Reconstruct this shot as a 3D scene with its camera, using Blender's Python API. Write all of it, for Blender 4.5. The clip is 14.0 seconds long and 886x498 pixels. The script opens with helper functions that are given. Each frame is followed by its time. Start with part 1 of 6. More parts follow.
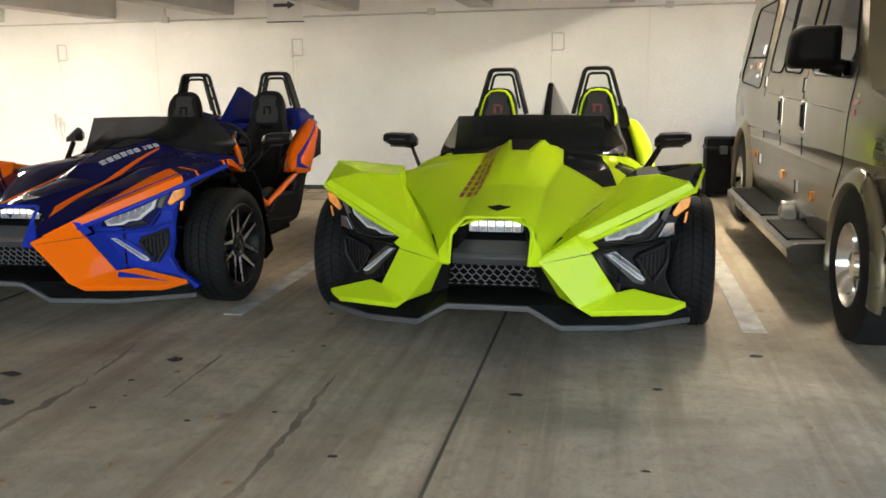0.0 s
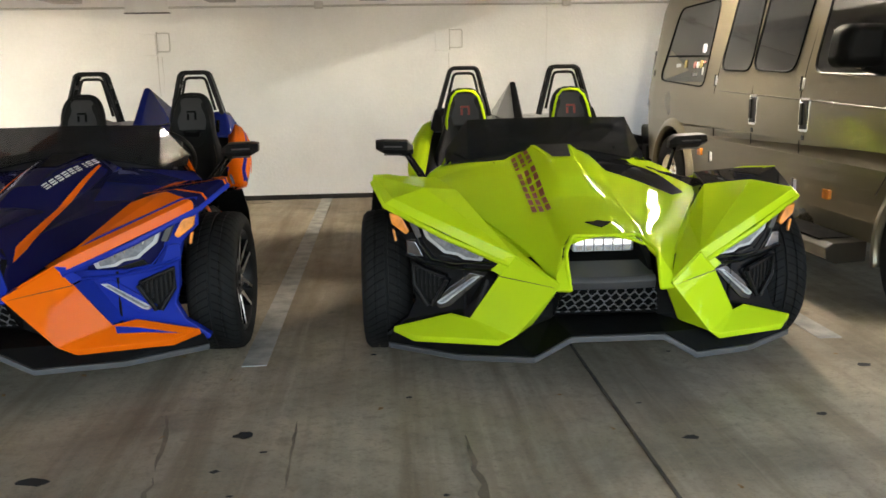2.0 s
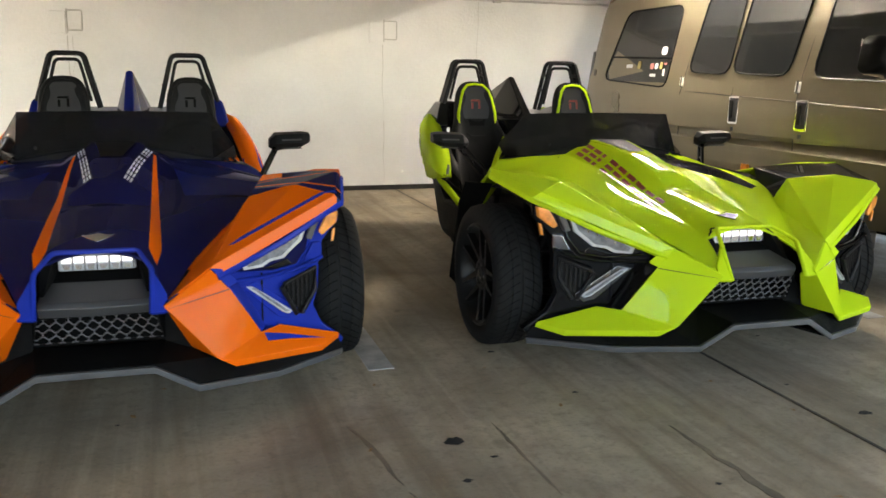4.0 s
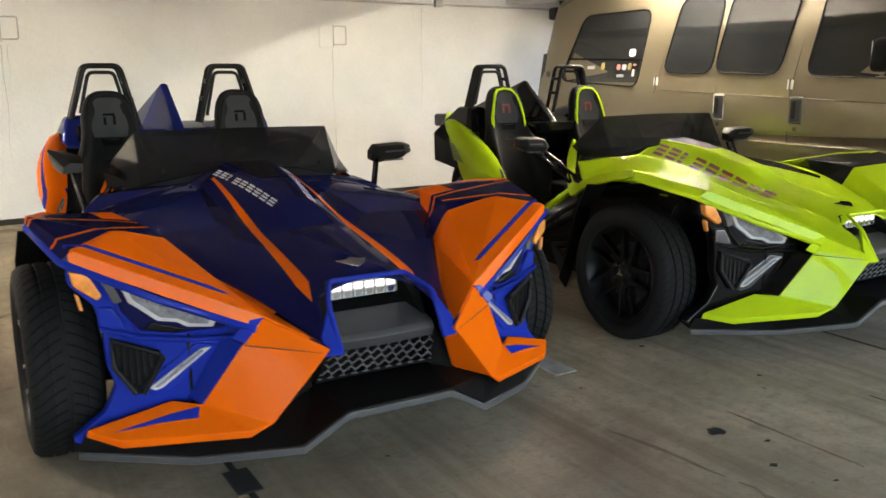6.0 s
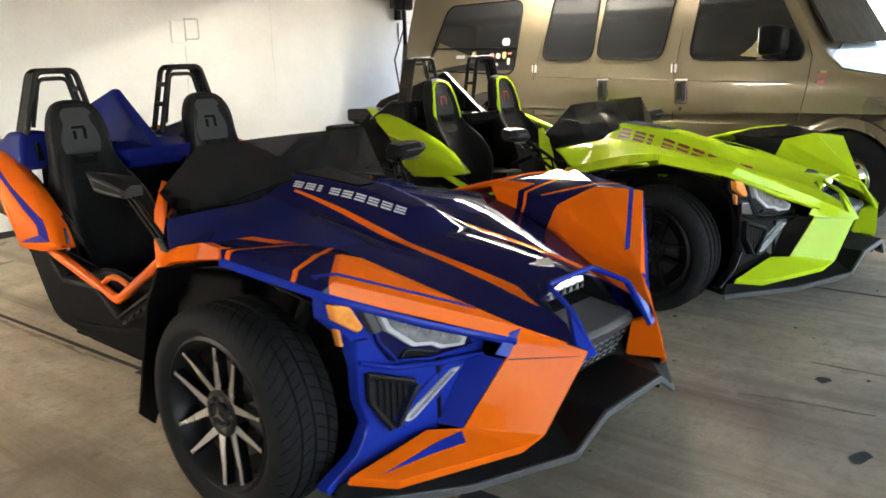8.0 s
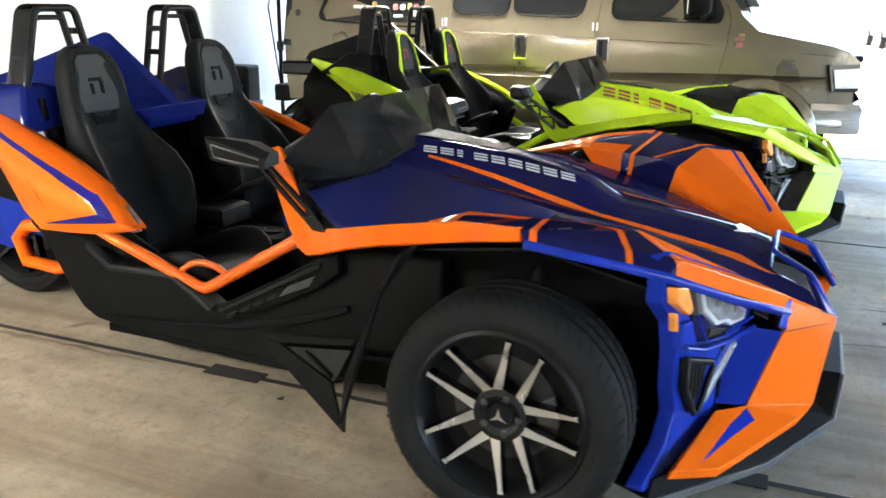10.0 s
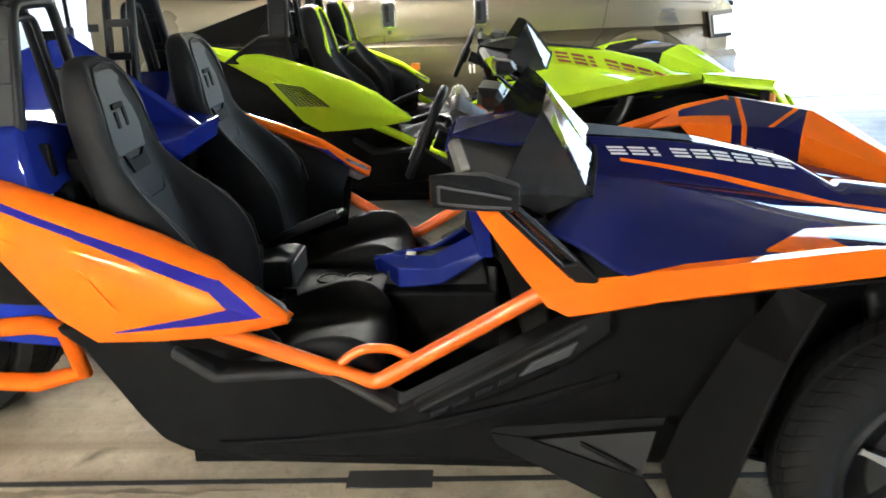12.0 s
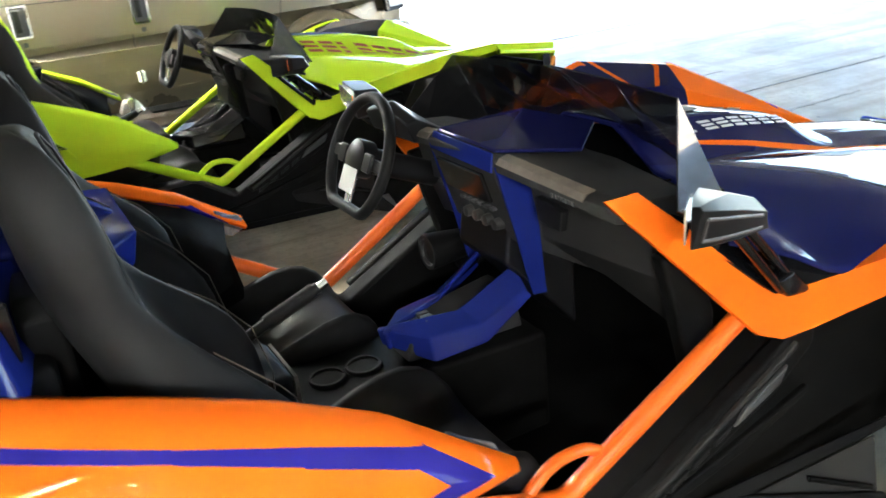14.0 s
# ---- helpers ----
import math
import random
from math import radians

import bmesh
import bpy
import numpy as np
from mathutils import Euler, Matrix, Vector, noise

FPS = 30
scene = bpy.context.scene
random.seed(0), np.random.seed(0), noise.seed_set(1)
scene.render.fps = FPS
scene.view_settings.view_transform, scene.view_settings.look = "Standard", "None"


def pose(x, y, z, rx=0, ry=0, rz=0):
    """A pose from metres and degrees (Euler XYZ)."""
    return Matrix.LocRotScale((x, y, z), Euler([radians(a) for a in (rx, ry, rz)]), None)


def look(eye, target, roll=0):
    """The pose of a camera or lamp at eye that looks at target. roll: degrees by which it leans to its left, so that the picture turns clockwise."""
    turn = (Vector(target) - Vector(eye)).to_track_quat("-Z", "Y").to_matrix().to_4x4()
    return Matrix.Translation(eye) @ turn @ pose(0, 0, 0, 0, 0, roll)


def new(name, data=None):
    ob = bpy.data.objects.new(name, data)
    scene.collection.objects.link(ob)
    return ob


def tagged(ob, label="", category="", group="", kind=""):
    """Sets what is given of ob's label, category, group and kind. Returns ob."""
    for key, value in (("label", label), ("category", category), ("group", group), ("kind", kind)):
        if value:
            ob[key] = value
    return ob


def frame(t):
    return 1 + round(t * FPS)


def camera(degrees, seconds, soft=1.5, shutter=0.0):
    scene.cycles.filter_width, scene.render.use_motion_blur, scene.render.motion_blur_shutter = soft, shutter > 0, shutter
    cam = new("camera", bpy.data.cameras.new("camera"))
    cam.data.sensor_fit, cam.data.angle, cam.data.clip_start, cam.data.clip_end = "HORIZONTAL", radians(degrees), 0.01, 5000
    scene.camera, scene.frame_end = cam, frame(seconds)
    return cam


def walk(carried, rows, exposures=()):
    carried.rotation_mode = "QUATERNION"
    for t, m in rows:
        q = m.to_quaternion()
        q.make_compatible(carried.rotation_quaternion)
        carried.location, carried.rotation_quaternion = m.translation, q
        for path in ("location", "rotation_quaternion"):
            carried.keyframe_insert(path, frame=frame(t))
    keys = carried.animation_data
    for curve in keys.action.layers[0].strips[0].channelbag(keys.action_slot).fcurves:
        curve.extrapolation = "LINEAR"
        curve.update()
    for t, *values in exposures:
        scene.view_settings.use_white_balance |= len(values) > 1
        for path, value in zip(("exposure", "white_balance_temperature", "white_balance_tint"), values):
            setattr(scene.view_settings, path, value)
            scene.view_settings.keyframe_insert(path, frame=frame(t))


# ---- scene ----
cam = camera(55.64, 14.0, soft=1.6, shutter=0.4)
EXPOSURES = [(0.0, 3.1, 6900, 13), (5.0, 3.3, 6900, 13), (8.0, 3.65, 6600, 11), (10.5, 4.2, 5900, 8), (12.0, 4.32, 5900, 8), (13.0, 4.45, 5850, 8), (14.0, 4.4, 5800, 7)]
PATH = [  # seconds, x, y, z, yaw, pitch, roll
    (0, 0.001, 0.000, 1.226, 11.48, -11.27, -0.83),
    (0.5, -0.347, 0.184, 1.248, 8.21, -11.12, -0.89),
    (1, -0.740, 0.276, 1.255, 4.14, -11.03, -0.83),
    (1.5, -1.064, 0.367, 1.246, -0.22, -11.23, -1.78),
    (2, -1.400, 0.471, 1.256, -4.01, -11.64, -0.98),
    (4.5, -3.159, 0.949, 1.238, -20.89, -11.86, 0.61),
    (5, -3.508, 1.115, 1.256, -23.34, -11.79, 0.16),
    (5.5, -3.873, 1.264, 1.256, -26.83, -11.94, 0.36),
    (6, -4.233, 1.442, 1.266, -31.31, -11.86, -0.14),
    (6.5, -4.556, 1.709, 1.281, -34.09, -12.13, -0.54),
    (7, -4.876, 1.943, 1.279, -39.74, -11.92, 0.77),
    (7.5, -5.143, 2.172, 1.296, -46.26, -11.88, -0.01),
    (8, -5.350, 2.470, 1.323, -50.17, -12.93, -1.69),
    (10.5, -5.901, 4.238, 1.342, -71.65, -16.28, 0.09),
    (11, -5.781, 4.658, 1.351, -75.56, -16.44, -1.36),
    (11.5, -5.658, 5.032, 1.345, -81.09, -17.42, -1.07),
    (12, -5.507, 5.380, 1.365, -87.27, -18.90, -2.35),
    (12.5, -5.252, 5.713, 1.380, -93.22, -19.38, -3.13),
    (13, -5.052, 6.009, 1.369, -101.92, -20.11, -2.31),
    (13.5, -4.882, 6.246, 1.382, -111.63, -21.11, -2.43),
    (14, -4.659, 6.386, 1.394, -117.89, -21.95, -5.72),
]
walk(cam, [(t, pose(x, y, z) @ pose(0, 0, 0, 0, 0, yaw) @ pose(0, 0, 0, 90 + pitch) @ pose(0, 0, 0, 0, 0, roll)) for t, x, y, z, yaw, pitch, roll in PATH], EXPOSURES)

# ---- world and light ----
world = bpy.data.worlds.new("world")
scene.world = world
world.use_nodes = True
SUN_ELEVATION, SUN_ROTATION = 58, 12
sky = world.node_tree.nodes.new("ShaderNodeTexSky")
sky.sky_type, sky.sun_disc = "NISHITA", False
sky.sun_elevation, sky.sun_rotation = radians(SUN_ELEVATION), radians(SUN_ROTATION)
background = world.node_tree.nodes["Background"]
background.inputs["Strength"].default_value = 0.15
world.node_tree.links.new(sky.outputs["Color"], background.inputs["Color"])
sun = new("sun", bpy.data.lights.new("sun", "SUN"))
sun.data.energy, sun.data.angle, sun.data.color = 4.5, radians(0.5), (1.0, 0.93, 0.83)
sun.matrix_world = look((0, 0, 0), (-math.sin(radians(SUN_ROTATION)) * 10, -math.cos(radians(SUN_ROTATION)) * 10, -10 * math.tan(radians(SUN_ELEVATION))))


# ---- materials ----
def srgb(r, g, b):
    return tuple(((c / 255 + 0.055) / 1.055) ** 2.4 if c > 10 else c / 255 / 12.92 for c in (r, g, b))


def mask_of(nt, point, polygon, axes):
    """1 inside a convex polygon in two of the axes, else 0."""
    area = sum(a[0] * b[1] - b[0] * a[1] for a, b in zip(polygon, polygon[1:] + polygon[:1]))
    last = None
    for a, b in zip(polygon, polygon[1:] + polygon[:1]):
        n = Vector((a[1] - b[1], b[0] - a[0])).normalized() * (1 if area > 0 else -1)
        full = [0, 0, 0]
        full["xyz".index(axes[0])], full["xyz".index(axes[1])] = n
        dot = nt.nodes.new("ShaderNodeVectorMath")
        dot.operation = "DOT_PRODUCT"
        nt.links.new(point, dot.inputs[0])
        dot.inputs[1].default_value = full
        add = nt.nodes.new("ShaderNodeMath")
        add.operation = "SUBTRACT"
        nt.links.new(dot.outputs["Value"], add.inputs[0])
        add.inputs[1].default_value = n.dot(Vector(a))
        value = add.outputs[0]
        if last:
            low = nt.nodes.new("ShaderNodeMath")
            low.operation = "MINIMUM"
            nt.links.new(last, low.inputs[0])
            nt.links.new(value, low.inputs[1])
            value = low.outputs[0]
        last = value
    step = nt.nodes.new("ShaderNodeMath")
    step.operation = "GREATER_THAN"
    nt.links.new(last, step.inputs[0])
    step.inputs[1].default_value = 0.0
    return step.outputs[0]


def mat(name, color, rough=0.5, metal=0.0, var=0.12, scale=6.0, bump=0.0, bscale=80.0, coat=0.0, rvar=0.1, regions=(), spec=0.5, mirror_x=True):
    """A surface with blotches at one scale, grain at another, and painted regions: (colour, axes, polygon)."""
    m = bpy.data.materials.new(name)
    m.use_nodes = True
    nt = m.node_tree
    p = nt.nodes["Principled BSDF"]
    co = nt.nodes.new("ShaderNodeTexCoord")
    big = nt.nodes.new("ShaderNodeTexNoise")
    big.inputs["Scale"].default_value, big.inputs["Detail"].default_value = scale, 6
    nt.links.new(co.outputs["Object"], big.inputs["Vector"])
    fine = nt.nodes.new("ShaderNodeTexNoise")
    fine.inputs["Scale"].default_value, fine.inputs["Detail"].default_value = bscale, 3
    nt.links.new(co.outputs["Object"], fine.inputs["Vector"])
    rgb = nt.nodes.new("ShaderNodeRGB")
    rgb.outputs[0].default_value = (*color, 1)
    shade = rgb.outputs[0]
    if regions:
        point = co.outputs["Object"]
        if mirror_x:
            flip = nt.nodes.new("ShaderNodeVectorMath")
            flip.operation = "ABSOLUTE"
            sep, comb = nt.nodes.new("ShaderNodeSeparateXYZ"), nt.nodes.new("ShaderNodeCombineXYZ")
            nt.links.new(point, flip.inputs[0])
            fsep = nt.nodes.new("ShaderNodeSeparateXYZ")
            nt.links.new(flip.outputs[0], fsep.inputs[0])
            nt.links.new(point, sep.inputs[0])
            nt.links.new(fsep.outputs[0], comb.inputs[0])
            nt.links.new(sep.outputs[1], comb.inputs[1])
            nt.links.new(sep.outputs[2], comb.inputs[2])
            point = comb.outputs[0]
        for other, axes, polygon in regions:
            inside = mask_of(nt, point, polygon, axes)
            mix = nt.nodes.new("ShaderNodeMix")
            mix.data_type = "RGBA"
            nt.links.new(inside, mix.inputs["Factor"])
            nt.links.new(shade, mix.inputs["A"])
            mix.inputs["B"].default_value = (*other, 1)
            shade = mix.outputs["Result"]
    ramp = nt.nodes.new("ShaderNodeMapRange")
    nt.links.new(big.outputs["Fac"], ramp.inputs["Value"])
    ramp.inputs["From Min"].default_value, ramp.inputs["From Max"].default_value = 0.3, 0.7
    ramp.inputs["To Min"].default_value, ramp.inputs["To Max"].default_value = 1 - var, 1 + var
    grain = nt.nodes.new("ShaderNodeMapRange")
    nt.links.new(fine.outputs["Fac"], grain.inputs["Value"])
    grain.inputs["To Min"].default_value, grain.inputs["To Max"].default_value = 1 - var * 0.5, 1 + var * 0.5
    both = nt.nodes.new("ShaderNodeMath")
    both.operation = "MULTIPLY"
    nt.links.new(ramp.outputs[0], both.inputs[0])
    nt.links.new(grain.outputs[0], both.inputs[1])
    tint = nt.nodes.new("ShaderNodeVectorMath")
    tint.operation = "SCALE"
    nt.links.new(shade, tint.inputs[0])
    nt.links.new(both.outputs[0], tint.inputs["Scale"])
    nt.links.new(tint.outputs[0], p.inputs["Base Color"])
    rr = nt.nodes.new("ShaderNodeMapRange")
    nt.links.new(big.outputs["Fac"], rr.inputs["Value"])
    rr.inputs["To Min"].default_value, rr.inputs["To Max"].default_value = max(0.02, rough - rvar), min(1, rough + rvar)
    nt.links.new(rr.outputs[0], p.inputs["Roughness"])
    p.inputs["Metallic"].default_value = metal
    p.inputs["Coat Weight"].default_value = coat
    p.inputs["Coat Roughness"].default_value = 0.02
    p.inputs["Specular IOR Level"].default_value = spec
    if bump:
        b = nt.nodes.new("ShaderNodeBump")
        b.inputs["Strength"].default_value, b.inputs["Distance"].default_value = bump, 0.01
        nt.links.new(fine.outputs["Fac"], b.inputs["Height"])
        nt.links.new(b.outputs[0], p.inputs["Normal"])
    return m


def glow(name, color, strength):
    m = mat(name, color, 0.3)
    p = m.node_tree.nodes["Principled BSDF"]
    p.inputs["Emission Color"].default_value, p.inputs["Emission Strength"].default_value = (*color, 1), strength
    return m


def glass(name, color, alpha_dark=0.5, rough=0.03):
    """A thin tinted pane: part clear, part dark, with a gloss."""
    m = bpy.data.materials.new(name)
    m.use_nodes = True
    nt = m.node_tree
    p, out = nt.nodes["Principled BSDF"], nt.nodes["Material Output"]
    p.inputs["Base Color"].default_value, p.inputs["Roughness"].default_value = (*color, 1), rough
    p.inputs["Specular IOR Level"].default_value = 0.6
    clear, mix = nt.nodes.new("ShaderNodeBsdfTransparent"), nt.nodes.new("ShaderNodeMixShader")
    clear.inputs["Color"].default_value = (0.58, 0.58, 0.60, 1)
    mix.inputs["Fac"].default_value = alpha_dark
    nt.links.new(clear.outputs[0], mix.inputs[1])
    nt.links.new(p.outputs[0], mix.inputs[2])
    nt.links.new(mix.outputs[0], out.inputs["Surface"])
    return m


def concrete(name, color, stain, joint_dirt=0.0):
    """Worn concrete: clouds, dark stains, light scuffs, pits."""
    m = bpy.data.materials.new(name)
    m.use_nodes = True
    nt = m.node_tree
    p = nt.nodes["Principled BSDF"]
    co = nt.nodes.new("ShaderNodeTexCoord")

    def noise_at(scale, detail=8, rough=0.6, stretch=None, warp=0.0):
        n = nt.nodes.new("ShaderNodeTexNoise")
        n.inputs["Scale"].default_value, n.inputs["Detail"].default_value, n.inputs["Roughness"].default_value = scale, detail, rough
        n.inputs["Distortion"].default_value = warp
        source = co.outputs["Object"]
        if stretch:
            mp = nt.nodes.new("ShaderNodeMapping")
            mp.inputs["Scale"].default_value = stretch
            nt.links.new(source, mp.inputs["Vector"])
            source = mp.outputs[0]
        nt.links.new(source, n.inputs["Vector"])
        return n.outputs["Fac"]

    def ramp(value, a, b, lo, hi):
        r = nt.nodes.new("ShaderNodeMapRange")
        nt.links.new(value, r.inputs["Value"])
        for key, v in (("From Min", a), ("From Max", b), ("To Min", lo), ("To Max", hi)):
            r.inputs[key].default_value = v
        return r.outputs[0]

    def mixed(factor, a, b):
        x = nt.nodes.new("ShaderNodeMix")
        x.data_type = "RGBA"
        nt.links.new(factor, x.inputs["Factor"])
        for key, v in (("A", a), ("B", b)):
            if isinstance(v, tuple):
                x.inputs[key].default_value = (*v, 1)
            else:
                nt.links.new(v, x.inputs[key])
        return x.outputs["Result"]

    dark = tuple(c * 0.5 for c in color)
    light = tuple(min(1, c * 1.4) for c in color)
    base = mixed(ramp(noise_at(0.8, 10, 0.65, warp=0.6), 0.34, 0.68, 0, 1), dark, light)
    base = mixed(ramp(noise_at(5.0, 8, 0.7), 0.45, 0.7, 0, 0.5), base, color)
    base = mixed(ramp(noise_at(1.0, 8, 0.65, (4.5, 0.22, 1.0), 0.3), 0.47, 0.70, 0, 0.75), base, stain)
    base = mixed(ramp(noise_at(1.0, 9, 0.7, (14.0, 0.5, 1.0), 0.2), 0.55, 0.75, 0, 0.45), base, light)
    base = mixed(ramp(noise_at(3.1, 5, 0.5, warp=0.2), 0.68, 0.75, 0, 0.75), base, tuple(c * 0.35 for c in stain))
    base = mixed(ramp(noise_at(16, 8, 0.75, warp=0.3), 0.50, 0.70, 0, 0.7), base, dark)
    base = mixed(ramp(noise_at(60, 5, 0.7), 0.54, 0.72, 0, 0.7), base, tuple(c * 0.45 for c in color))
    base = mixed(ramp(noise_at(110, 4, 0.7), 0.60, 0.74, 0, 0.65), base, light)
    nt.links.new(base, p.inputs["Base Color"])
    nt.links.new(ramp(noise_at(2.2), 0.3, 0.7, 0.55, 0.85), p.inputs["Roughness"])
    p.inputs["Specular IOR Level"].default_value = 0.35
    b = nt.nodes.new("ShaderNodeBump")
    b.inputs["Strength"].default_value, b.inputs["Distance"].default_value = 0.25, 0.004
    nt.links.new(noise_at(90, 5, 0.7), b.inputs["Height"])
    nt.links.new(b.outputs[0], p.inputs["Normal"])
    return m


M = {}
M["floor"] = concrete("floor_concrete", (0.43, 0.355, 0.25), (0.18, 0.13, 0.078))
M["wall"] = mat("wall_paint", (0.86, 0.858, 0.84), 0.6, var=0.085, scale=0.9, bump=0.25, bscale=45)
M["wall_dirt"] = mat("wall_mark", (0.55, 0.53, 0.50), 0.7, var=0.2, scale=5)
M["ceiling"] = mat("ceiling_paint", (0.55, 0.54, 0.52), 0.7, var=0.08, scale=2, bump=0.2)
M["line"] = mat("line_paint", (0.42, 0.40, 0.37), 0.7, var=0.35, scale=9, bump=0.3)
M["joint_faint"] = mat("joint_dirt", (0.17, 0.138, 0.095), 0.8, var=0.4, scale=3)
M["floor_stain"] = mat("oily_floor_stain", (0.20, 0.158, 0.107), 0.7, var=0.45, scale=4, bump=0.2)
M["joint_worn"] = mat("worn_joint_filler", (0.085, 0.068, 0.048), 0.8, var=0.5, scale=5)
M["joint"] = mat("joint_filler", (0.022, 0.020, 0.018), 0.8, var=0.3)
M["conduit"] = mat("conduit_paint", (0.58, 0.57, 0.54), 0.5, var=0.08)
M["tyre"] = mat("tyre_rubber", (0.011, 0.011, 0.011), 0.75, var=0.25, scale=20, bump=0.1, bscale=200, spec=0.15)
M["black"] = mat("black_plastic", (0.0052, 0.0052, 0.0052), 0.6, var=0.3, scale=14, bump=0.12, bscale=320, spec=0.07)
M["satin"] = mat("satin_black", (0.008, 0.008, 0.0085), 0.4, var=0.15, spec=0.2)
M["gloss"] = mat("gloss_black", (0.006, 0.006, 0.0065), 0.12, var=0.1, coat=0.2, spec=0.25)
M["grey"] = mat("grey_lip_plastic", (0.06, 0.06, 0.062), 0.5, var=0.15, bump=0.1, bscale=250)
M["mesh"] = mat("grille_mesh_grey", (0.13, 0.13, 0.135), 0.4, 0.3)
M["alloy"] = mat("machined_alloy", (0.70, 0.69, 0.67), 0.28, 0.92, var=0.06)
M["black_chrome"] = mat("black_chrome", (0.24, 0.24, 0.25), 0.15, 1.0, var=0.1, rvar=0.05)
M["chrome"] = mat("chrome", (0.8, 0.8, 0.8), 0.12, 1.0, var=0.03, rvar=0.05)
M["steel"] = mat("brake_steel", (0.09, 0.088, 0.085), 0.45, 0.7)
M["dash"] = mat("dash_plastic", (0.026, 0.0255, 0.025), 0.75, var=0.2, bump=0.15, bscale=380, spec=0.15)
M["lamp"] = mat("lamp_lens", (0.50, 0.505, 0.515), 0.2, var=0.14, scale=14, coat=0.4)
M["lamp_core"] = mat("lamp_core_grey", (0.20, 0.205, 0.215), 0.15, var=0.3, scale=40, coat=0.5)
M["led"] = glow("led_light", (1.0, 0.98, 0.95), 0.16)
M["amber"] = mat("amber_lens", (0.85, 0.30, 0.05), 0.2, var=0.35, scale=18, coat=0.6)
M["red"] = mat("red_lens", (0.35, 0.02, 0.02), 0.2, coat=0.5)
M["leather"] = mat("black_leather", (0.012, 0.012, 0.0122), 0.55, var=0.2, scale=10, bump=0.07, bscale=420, spec=0.12)
M["leather_grey"] = mat("grey_leather_panel", (0.034, 0.034, 0.035), 0.6, var=0.15, bump=0.12, bscale=420, spec=0.3)
M["shield"] = glass("smoked_shield", (0.012, 0.012, 0.013), 0.64)
M["tan"] = mat("pewter_paint", srgb(116, 107, 87), 0.30, 0.5, var=0.02, scale=1.5, coat=0.5)
# the van's pewter again, with shade mixed into the colour
M["tan_shaded"] = mat("pewter_shaded_paint", srgb(56, 50, 40), 0.4, 0.4, var=0.05, coat=0.8)
M["van_glass"] = mat("dark_window_glass", (0.012, 0.013, 0.014), 0.05, var=0.1, coat=0.3)
M["windscreen_glass"] = mat("windscreen_glass", (0.045, 0.044, 0.040), 0.8, var=0.15, spec=0.0)
M["sign"] = mat("sign_white", (0.78, 0.78, 0.76), 0.4, var=0.06)
M["print"] = mat("print_dark", (0.03, 0.03, 0.035), 0.5)
M["print_white"] = mat("print_white", (0.62, 0.63, 0.65), 0.5, var=0.1)
M["print_red"] = mat("print_red", (0.22, 0.025, 0.018), 0.4)
M["sticker_pink"] = mat("sticker_pink", (0.45, 0.16, 0.15), 0.5, var=0.3, scale=60)
M["sticker_yellow"] = mat("sticker_yellow", (0.42, 0.33, 0.12), 0.5, var=0.3, scale=60)
M["leaf"] = mat("dry_leaf", (0.30, 0.17, 0.06), 0.8, var=0.3, scale=60)
M["tube"] = glow("tube_light", (1.0, 0.93, 0.80), 31.0)


# ---- mesh tools ----
def part(name, bm, material, parent=None, label="", smooth=None, bevel=0.0, solid=0.0, segs=2, extra=(), round_off=0):
    """Links a bmesh as one mesh object, under a thing or a part."""
    bmesh.ops.recalc_face_normals(bm, faces=bm.faces)
    me = bpy.data.meshes.new(name)
    if smooth is not None or bevel:
        for f in bm.faces:
            f.smooth = True
    bm.to_mesh(me)
    bm.free()
    if smooth is not None and smooth < 180:
        me.set_sharp_from_angle(angle=radians(smooth))
    for x in (material, *extra):
        me.materials.append(x)
    ob = new(name, me)
    if parent:
        ob.parent = parent
    if label:
        ob["label"] = label
    if solid:
        mod = ob.modifiers.new("thickness", "SOLIDIFY")
        mod.thickness, mod.offset, mod.use_even_offset = solid, 0.0, True
    if round_off:
        mod = ob.modifiers.new("round", "SUBSURF")
        mod.levels = mod.render_levels = round_off
    if bevel:
        mod = ob.modifiers.new("edges", "BEVEL")
        mod.width, mod.segments, mod.limit_method, mod.angle_limit, mod.use_clamp_overlap = bevel, segs, "ANGLE", radians(14), True
        if smooth is None:
            mod = ob.modifiers.new("normals", "WEIGHTED_NORMAL")
            mod.weight, mod.keep_sharp = 80, True
    return ob


def thing(name, label, category, m=None, group="", kind=""):
    ob = new(name)
    if m:
        ob.matrix_world = m
    return tagged(ob, label, category, group, kind)


def surf(points, faces, s=1):
    """A bmesh from corner points and faces, mirrored in x by s."""
    bm = bmesh.new()
    vs = [bm.verts.new((x * s, y, z)) for x, y, z in points]
    for f in faces:
        bm.faces.new([vs[i] for i in f])
    return bm


def add_box(bm, lo, hi, m=None):
    made = bmesh.ops.create_cube(bm, size=1)["verts"]
    c, d = (Vector(lo) + Vector(hi)) / 2, Vector(hi) - Vector(lo)
    for v in made:
        v.co = c + Vector((v.co.x * d.x, v.co.y * d.y, v.co.z * d.z))
        if m:
            v.co = m @ v.co
    return bm


def box(lo, hi, m=None):
    return add_box(bmesh.new(), lo, hi, m)


def loft(rings, closed=True, caps=True, bm=None):
    bm = bm or bmesh.new()
    rows = [[bm.verts.new(p) for p in r] for r in rings]
    n = len(rows[0])
    for a, b in zip(rows, rows[1:]):
        for i in range(n if closed else n - 1):
            bm.faces.new((a[i], a[(i + 1) % n], b[(i + 1) % n], b[i]))
    if caps and closed:
        bm.faces.new(rows[0][::-1])
        bm.faces.new(rows[-1])
    return bm


